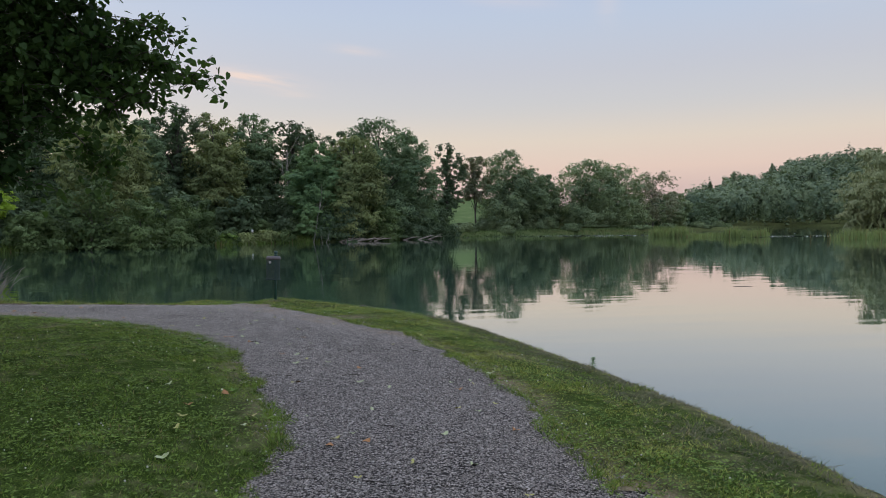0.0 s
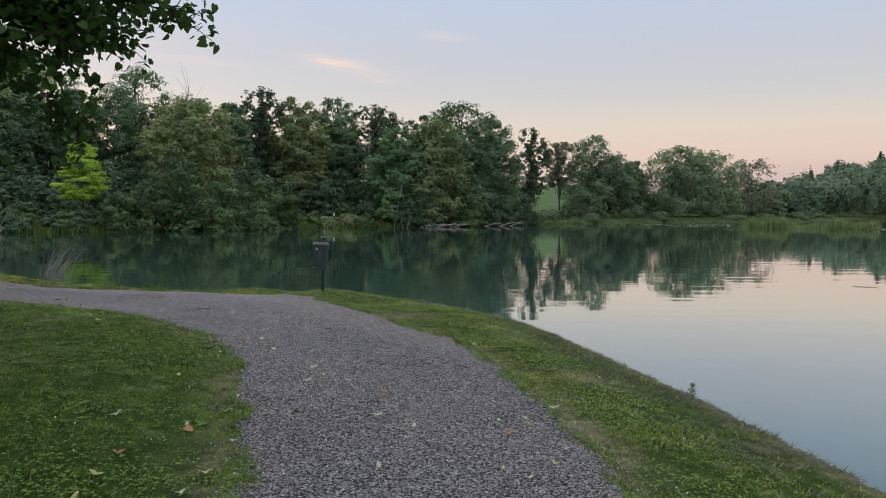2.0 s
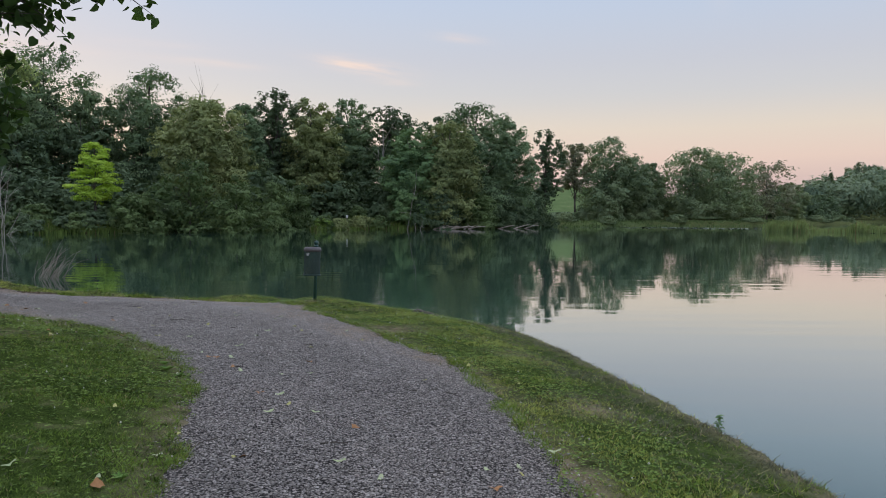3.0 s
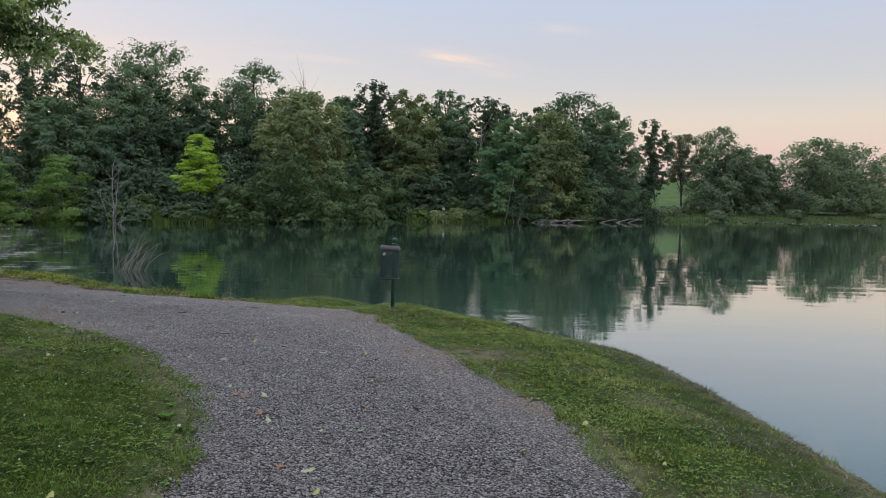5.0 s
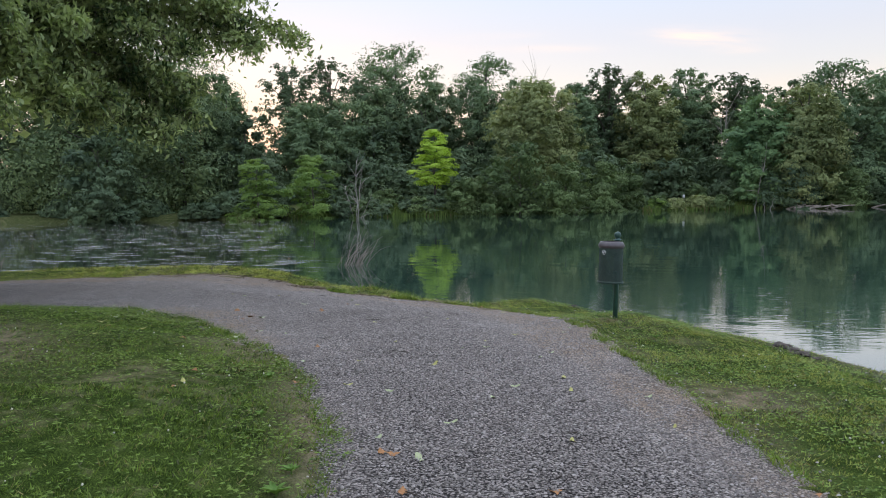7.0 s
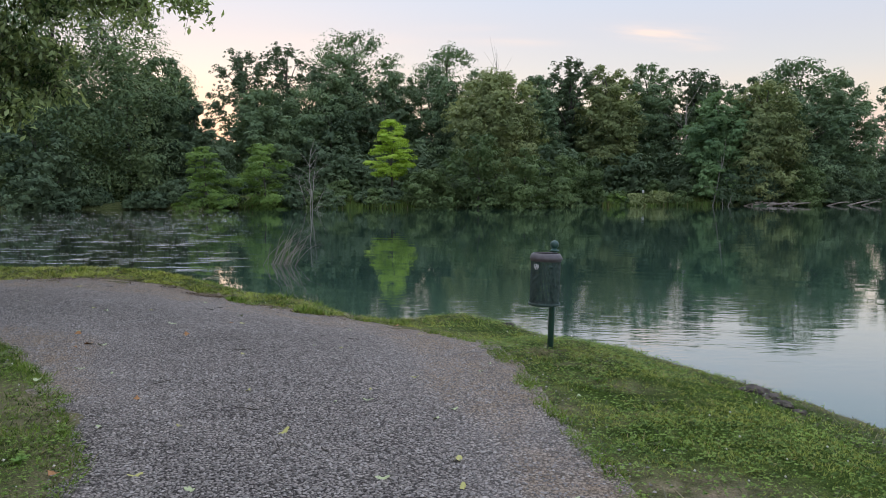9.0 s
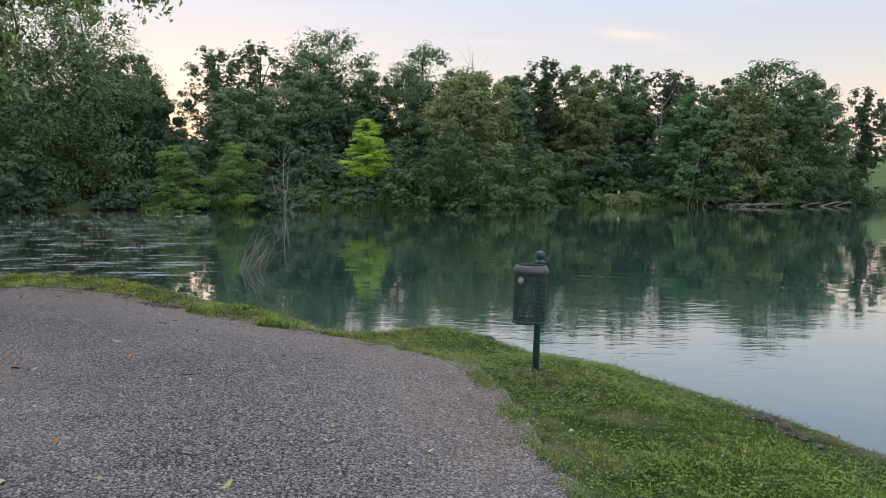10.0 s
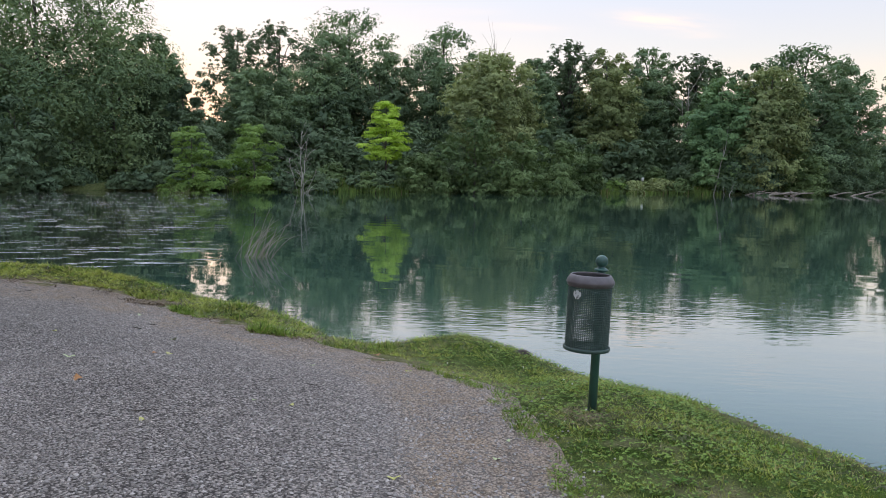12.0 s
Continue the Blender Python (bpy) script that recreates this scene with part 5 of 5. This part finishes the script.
def turf(name, label, n, seed, hmin, hmax, wide, mat, where, bend=0.5):
    """Grass blades, each of two bent faces."""
    rng = np.random.default_rng(seed)
    xs, ys = [], []
    while sum(len(a) for a in xs) < n:
        x, y = -21 + 27 * rng.random(300000), 2.5 + 17 * rng.random(300000)
        keep = rng.random(len(x)) < where(x, y)
        xs.append(x[keep])
        ys.append(y[keep])
    x, y = np.concatenate(xs)[:n], np.concatenate(ys)[:n]
    z = ground_at(x, y)
    tall = np.clip(0.75 + 0.45 * ripple(x, y, 2.2, seed) + 0.3 * ripple(x, y, 9.0, seed + 1) + 0.3 * ripple(x, y, 24.0, seed + 2) + 0.35 * ripple(x, y, 55.0, seed + 4), 0.25, 1.9)
    h = (hmin + (hmax - hmin) * rng.random(n)) * tall
    a = rng.random(n) * 2 * math.pi
    w = wide * (0.7 + 0.6 * rng.random(n)) * rank(x, y)
    h = h * (0.4 + 0.6 * rank(x, y))
    side = np.stack([np.cos(a) * w, np.sin(a) * w, np.zeros(n)], 1)
    lean = rng.normal(size=(n, 2)) * bend * h[:, None]
    p0 = np.stack([x, y, z - 0.01], 1)
    tip = p0 + np.stack([lean[:, 0], lean[:, 1], h], 1)
    v = np.stack([p0 - side, p0 + side, tip], 1).reshape(-1, 3)
    return tagged(new(name, mesh_from(name, v, np.arange(3 * n).reshape(-1, 3), mat)), label, "grass", kind="stuff")


def turf_cover(x, y):
    """1 on turf, 0 on the path and in the water, ragged along the path's edges."""
    sd = path_in(x, y)
    ragged = -0.02 + 0.10 * ripple(x, y, 2.6, 6) + 0.05 * ripple(x, y, 11.0, 7) - np.clip(0.16 + 0.5 * ripple(x, y, 1.1, 31), 0, 0.4) * step(-5.0, -6.5, x) * step(13.0, 14.0, y)
    near = np.exp(-np.clip(eye_side(x, y) - 3.0, 0, 20) / 2.5) + 0.10
    return np.where((shore_in(x, y) > 0.03) & (sd < ragged) , near, 0.0)


def bare_spots(x, y):
    return 1 - 0.9 * (np.exp(-((x + 1.1) ** 2 + (y - 13.5) ** 2) / 0.35 ** 2) + 0.5 * np.exp(-((x + 2.60) / 0.22) ** 2 - ((y - 14.40) / 0.14) ** 2) + 0.7 * np.exp(-((x + 2.55) / 0.35) ** 2 - ((y - 15.35) / 0.08) ** 2) + 0.6 * np.exp(-((x - 0.9) / 0.35) ** 2 - ((y - 12.6) / 0.3) ** 2) + 0.6 * np.exp(-((x - 1.9) / 0.3) ** 2 - ((y - 10.4) / 0.4) ** 2) + np.exp(-((x + 3.66) ** 2 + (y - 15.98) ** 2) / 0.19 ** 2)
                      + np.exp(-((x + 7.6) ** 2 / 2.2 + (y - 9.9) ** 2 / 0.45))
                      + np.clip(0.8 * ripple(x, y, 1.4, 9) - 0.55, 0, 0.25))


def bank_slope(x, y):
    d = np.abs(shore_in(x, y))
    return step(1.5, 0.7, d) * (0.12 + 0.88 * step(-4, 1, x))


lawn_in = field(lawn_line, lawn_area)


def mown(x, y):
    """Cover of short grass, thin where the ground is bare, trodden or on the dry slope."""
    return (turf_cover(x, y) * np.clip(bare_spots(x, y), 0.05, 1) * (1 - 0.9 * bank_slope(x, y))
            * np.clip(0.5 - path_in(x, y) * (3.4 - 0.9 * step(-3, -6, x)), 0.1, 1) * np.clip(0.6 + 0.7 * ripple(x, y, 38.0, 3) + 0.3 * ripple(x, y, 13.0, 5), 0.06, 1))


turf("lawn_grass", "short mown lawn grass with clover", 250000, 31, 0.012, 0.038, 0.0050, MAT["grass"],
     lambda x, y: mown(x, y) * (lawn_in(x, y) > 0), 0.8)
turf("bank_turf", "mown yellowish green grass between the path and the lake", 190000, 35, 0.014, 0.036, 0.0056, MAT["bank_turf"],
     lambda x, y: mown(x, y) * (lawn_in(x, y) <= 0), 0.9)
turf("lawn_grass", "longer tufts of grass at the path and bank edges", 50000, 32, 0.03, 0.075, 0.0045, MAT["grass"],
     lambda x, y: turf_cover(x, y) * (0.25 * (ripple(x, y, 3.0, 12) > 0.45) + 1.0 * (np.abs(path_in(x, y)) < 0.16)
                                      + 0.12 * (shore_in(x, y) < 0.35) * step(0.5, -2.5, x)), 0.7)
turf("dry_grass", "flattened greyish cut grass on the lake bank", 88000, 33, 0.014, 0.042, 0.0056, MAT["dry"],
     lambda x, y: turf_cover(x, y) * np.clip(bank_slope(x, y) + 0.05 + 0.55 * np.clip(1 - bare_spots(x, y), 0, 1) + 0.5 * np.clip(ripple(x, y, 1.1, 21) - 0.25, 0, 1) , 0, 1), 1.6)

turf("straw", "ring of dry straw-coloured grass round the bin's post", 1500, 34, 0.012, 0.035, 0.005, STRAW,
     lambda x, y: np.exp(-((x + 3.66) ** 2 + (y - 15.98) ** 2) / 0.15 ** 2), 1.6)

turf("edge_thatch", "dead brown grass and crumbs of earth along the path's edges", 26000, 36, 0.008, 0.03, 0.007, THATCH,
     lambda x, y: (shore_in(x, y) > 0.05) * np.exp(-((path_in(x, y) + 0.04) / (0.12 + 0.16 * step(-2, -5, x))) ** 2)
     * np.clip(0.35 + 0.9 * ripple(x, y, 1.7, 14) + 0.4 * ripple(x, y, 6.0, 15), 0, 1) * np.exp(-np.clip(eye_side(x, y) - 3.5, 0, 20) / 2.5), 2.4)


def clover(n, seed):
    rng = np.random.default_rng(seed)
    x, y = np.zeros(0), np.zeros(0)
    while len(x) < n:
        a, b = -12 + 17 * rng.random(100000), 3 + 15.5 * rng.random(100000)
        keep = rng.random(len(a)) < turf_cover(a, b) * np.clip(1.3 * ripple(a, b, 1.3, 17) + 0.55, 0.25, 1) * (1 - bank_slope(a, b))
        x, y = np.concatenate([x, a[keep]]), np.concatenate([y, b[keep]])
    x, y = x[:n], y[:n]
    z = ground_at(x, y) + 0.014 + 0.034 * rng.random(n)
    pos, nrm, al = [], [], []
    for k in range(3):
        ang = rng.random(n) * 0.5 + k * 2.094
        dirv = np.stack([np.cos(ang), np.sin(ang), np.full(n, 0.1)], 1)
        pos.append(np.stack([x, y, z], 1) + dirv * 0.008)
        nrm.append(unit(rng.normal(size=(n, 3)) * 0.2 + np.array([0, 0, 1.0])))
        al.append(dirv)
    pos, nrm, al = np.concatenate(pos), np.concatenate(nrm), np.concatenate(al)
    v, f = cards(rng, pos, nrm, np.tile(0.014 + 0.013 * rng.random(n), 3), np.tile(0.014 + 0.012 * rng.random(n), 3), "tri", al)
    tagged(new("clover", mesh_from("clover", v, f, MAT["clover"])), "white clover leaves spread through the lawn", "clover", kind="stuff")
    # flower heads
    m = 260
    idx = rng.integers(0, n, m)
    o = np.array([(1, 0, 0), (0, 1, 0), (-1, 0, 0), (0, -1, 0), (0, 0, 1), (0, 0, -1)]) * 0.0085
    c = np.stack([x[idx], y[idx], z[idx] + 0.02], 1)
    v = (c[:, None] + o[None] * (0.6 + 0.6 * rng.random((m, 1, 1)))).reshape(-1, 3)
    t = np.array([(0, 1, 4), (1, 2, 4), (2, 3, 4), (3, 0, 4), (1, 0, 5), (2, 1, 5), (3, 2, 5), (0, 3, 5)])
    f = (t[None] + (np.arange(m) * 6)[:, None, None]).reshape(-1, 3)
    tagged(new("clover_flowers", mesh_from("clover_flowers", v, f, PETAL)), "small whitish clover flower heads in the grass", "flowers", kind="stuff")


clover(34000, 51)


# ---- gravel ----
def loose_gravel(n, seed):
    rng = np.random.default_rng(seed)
    row = rng.random(n) ** 0.8
    q = 0.18 + 0.62 * row
    k = np.clip((q * (N - 1)).astype(int), 0, N - 2)
    w = rng.random(n)[:, None]
    p = left_edge[k] * (1 - w) + right_edge[k] * w + rng.normal(size=(n, 2)) * 0.2
    ok = (p[:, 1] > 2.5) & (eye_side(p[:, 0], p[:, 1]) < 5)
    p = p[ok]
    n = len(p)
    s = 0.0055 + 0.0080 * rng.random(n) ** 1.6
    o = np.array([(1, 0, 0), (0.1, 1, 0), (-1, 0.1, 0), (0, -1, 0.1), (0.1, 0, 0.75)])
    sh = o[None] * (0.65 + 0.7 * rng.random((n, 5, 1)))
    a = rng.random(n) * 6.28
    ca, sa = np.cos(a)[:, None], np.sin(a)[:, None]
    vx, vy = sh[..., 0] * ca - sh[..., 1] * sa, sh[..., 0] * sa + sh[..., 1] * ca
    c = np.stack([p[:, 0], p[:, 1], path_height(p[:, 0], p[:, 1]) + s * 0.25], 1)
    v = (c[:, None] + np.stack([vx, vy, sh[..., 2]], -1) * s[:, None, None]).reshape(-1, 3)
    t = np.array([(0, 1, 4), (1, 2, 4), (2, 3, 4), (3, 0, 4)])
    f = (t[None] + (np.arange(n) * 5)[:, None, None]).reshape(-1, 3)
    tagged(new("loose_gravel", mesh_from("loose_gravel", v, f, STONE)), "loose crushed grey stones on the footpath", "gravel", kind="stuff")


loose_gravel(56000, 61)


# ---- small things ----
def clod(x, y, r, seed):
    bm = bmesh.new()
    bmesh.ops.create_icosphere(bm, subdivisions=3, radius=1.0)
    for vv in bm.verts:
        k = 1 + 0.28 * noise.noise(vv.co * 1.7 + Vector((seed, 0, 0))) + 0.12 * noise.noise(vv.co * 5)
        vv.co = Vector((vv.co.x * 1.4, vv.co.y, vv.co.z * 0.55)) * k * r
    me = bpy.data.meshes.new("rock")
    bm.to_mesh(me)
    bm.free()
    me.materials.append(ROCK)
    ob = tagged(new("rock", me), "dark earthy rock lying in the bank grass", "rock", "rocks on the bank")
    ob.location = (x, y, float(ground_at(x, y)[0]) + 0.005)
    ob.rotation_euler = (0, 0, seed)


clod(-1.80, 16.45, 0.10, 1.0)
clod(-1.62, 16.35, 0.075, 2.0)
clod(-1.47, 16.16, 0.07, 3.0)
clod(-1.30, 16.02, 0.05, 6.0)
clod(-5.6, 18.1, 0.07, 4.0)


def nettle(x, y, h, seed):
    """A single leafy weed stem."""
    rng = np.random.default_rng(seed)
    z0 = float(ground_at(x, y)[0])
    root = tagged(new("weed"), "upright leafy green weed at the water's edge", "weed", "weeds on the bank")
    root.location = (x, y, z0)
    line = curve_points((0, 0, -0.02), (rng.normal() * 0.03, rng.normal() * 0.03, h), 0, 6, rng, 0.004)
    v, f = tube(line, np.linspace(0.005, 0.002, 6), 5)
    child("stem", mesh_from("stem", v, f, MAT["clover"], True), root)
    pos, al = [], []
    for k in range(22):
        u = 0.2 + 0.8 * k / 21
        a = k * 2.4
        p = np.array([np.interp(u, np.linspace(0, 1, 6), line[:, q]) for q in range(3)])
        d = np.array([math.cos(a), math.sin(a), -0.25])
        pos.append(p + d * 0.03 * (1.4 - u))
        al.append(d)
    n = len(pos)
    v, f = cards(rng, np.array(pos), unit(rng.normal(size=(n, 3)) * 0.2 + np.array([0, 0, 1.0])), np.full(n, 0.07), np.full(n, 0.034), "diamond", np.array(al))
    child("leaves", mesh_from("leaves", v, f, MAT["fresh"]), root)


nettle(3.04, 10.89, 0.16, 2)


def rosette(x, y, r, seed):
    """A flat broad-leaved weed at the edge of the lawn."""
    rng = np.random.default_rng(seed)
    root = tagged(new("weed"), "flat rosette of broad bright green leaves", "weed", "weeds in the lawn")
    root.location = (x, y, float(ground_at(x, y)[0]))
    n = 13
    a = np.arange(n) * 2.4 + rng.normal(size=n) * 0.2
    d = np.stack([np.cos(a), np.sin(a), 0.25 + 0.5 * rng.random(n)], 1)
    ln = r * (0.7 + 0.5 * rng.random(n))
    nrm = unit(np.stack([-np.cos(a) * 0.5, -np.sin(a) * 0.5, np.ones(n)], 1) + rng.normal(size=(n, 3)) * 0.15)
    v, f = cards(rng, unit(d) * ln[:, None] * 0.55 + np.array([0, 0, 0.015]), nrm, ln, ln * 0.42, "heart", d)
    child("leaves", mesh_from("leaves", v, f, MAT["rosette"]), root)
    line = curve_points((0, 0, -0.02), (0.02, 0.01, 0.05), 0, 4, rng, 0.003)
    v, f = tube(line, np.linspace(0.006, 0.003, 4), 5)
    child("stem", mesh_from("stem", v, f, MAT["rosette"], True), root)


for wx2, wy2, wr, ws in ((-2.21, 9.9, 0.13, 1), (-2.42, 10.15, 0.10, 2), (-1.95, 9.75, 0.08, 3), (-4.2, 11.25, 0.09, 4), (-3.3, 10.55, 0.07, 5), (-2.75, 15.3, 0.08, 6), (-0.55, 7.3, 0.09, 7)):
    rosette(wx2, wy2, 0.6 * wr, ws)


def twig(x, y, length, turn, seed):
    rng = np.random.default_rng(seed)
    line = curve_points((-length / 2, 0, 0), (length / 2, 0, 0), 0, 6, rng, 0.008)
    line[:, 2] = np.abs(line[:, 2]) * 0.4
    pieces = [tube(line, np.linspace(0.005, 0.002, 6), 5)]
    pieces.append(tube(curve_points(line[2], line[2] + np.array([length * 0.25, length * 0.14, 0.006]), 0, 3, rng, 0.003), np.linspace(0.003, 0.0015, 3), 4))
    v, f = joined(pieces)
    ob = tagged(new("twig", mesh_from("twig", v, f, BARK, True)), "thin dry brown twig lying on the gravel", "twig", "twigs on the path")
    ob.matrix_world = pose(x, y, float(path_height(np.array([x]), np.array([y]))[0]) + 0.005, 0, 0, turn)


twig_rng = np.random.default_rng(88)
for k in range(34):
    q, w = twig_rng.integers(100, 320), 0.06 + 0.88 * twig_rng.random()
    tp = left_edge[q] * (1 - w) + right_edge[q] * w
    if 3 < tp[1] and tp[0] > -12:
        twig(float(tp[0]), float(tp[1]), 0.07 + 0.16 * float(twig_rng.random()), float(twig_rng.random() * 360), k)


def leaf_mesh(name, mat, shape):
    rng = np.random.default_rng(len(name))
    pts = []
    for k in range(12):
        a = 2 * math.pi * k / 12
        r = 1.0 if shape == "oval" else 0.75 + 0.35 * (k % 3 == 0)
        pts.append((math.cos(a) * r, math.sin(a) * r * (0.42 if shape == "oval" else 0.8), 0.16 * math.cos(2 * a) + 0.10 * rng.normal()))
    v = np.array([(0, 0, -0.06)] + pts)
    f = np.array([(0, 1 + k, 1 + (k + 1) % 12) for k in range(12)])
    return mesh_from(name, v, f, mat, True)


LEAVES = [(leaf_mesh("fallen_leaf", LEAF_YELLOW, "oval"), "curled yellow fallen leaf"), (leaf_mesh("fallen_leaf", LEAF_PALE, "oval"), "pale green fallen leaf"),
          (leaf_mesh("fallen_leaf", LEAF_BROWN, "lobed"), "dry orange-brown fallen leaf")]


def fallen_leaf(x, y, kind, size, rng):
    on_path = bool(path_in(np.array([x]), np.array([y]))[0] > 0)
    z = float(path_height(np.array([x]), np.array([y]))[0]) + 0.008 if on_path else float(ground_at(x, y)[0]) + 0.03
    me, what = LEAVES[kind]
    ob = tagged(new("fallen_leaf", me), what + (" on the gravel" if on_path else " on the grass"), "leaf", "fallen leaves")
    ob.matrix_world = pose(x, y, z, rng.normal() * 9, rng.normal() * 9, rng.random() * 360) @ Matrix.Scale(size * 0.85, 4)


leaf_rng = np.random.default_rng(77)
for fx, fy, fk, fs in ((-0.54, 9.34, 0, 0.045), (-0.19, 7.96, 0, 0.04), (-2.54, 12.15, 1, 0.055), (-2.23, 10.78, 2, 0.05), (-1.77, 10.41, 2, 0.05), (-1.17, 10.97, 2, 0.05),
                       (-9.14, 14.2, 1, 0.06), (-3.87, 14.22, 0, 0.045), (-3.67, 13.47, 1, 0.05), (-5.73, 13.84, 0, 0.045), (-2.63, 14.77, 1, 0.05)):
    fallen_leaf(fx, fy, fk, fs, leaf_rng)
for fx, fy, fk, fs in ((0.91, 5.85, 2, 0.05), (1.15, 6.03, 2, 0.05), (0.0, 5.02, 1, 0.06), (-1.07, 6.99, 1, 0.05), (2.02, 7.5, 0, 0.04), (2.28, 6.6, 2, 0.05),
                       (-2.3, 10.75, 2, 0.05), (-0.76, 9.58, 1, 0.055), (-0.59, 9.09, 1, 0.06), (1.19, 10.78, 0, 0.04)):
    fallen_leaf(fx, fy, fk, fs, leaf_rng)
for k in range(120):
    q = leaf_rng.integers(60, 330)
    w = leaf_rng.random() * 1.5 - 0.4
    lp = left_edge[q] * (1 - w) + right_edge[q] * w
    if eye_side(lp[:1], lp[1:])[0] > 5 or lp[1] < 3 or lp[0] > 3.4:
        continue
    fallen_leaf(float(lp[0]), float(lp[1]), int(leaf_rng.choice([0, 1, 1, 2])), 0.03 + 0.035 * float(leaf_rng.random()), leaf_rng)
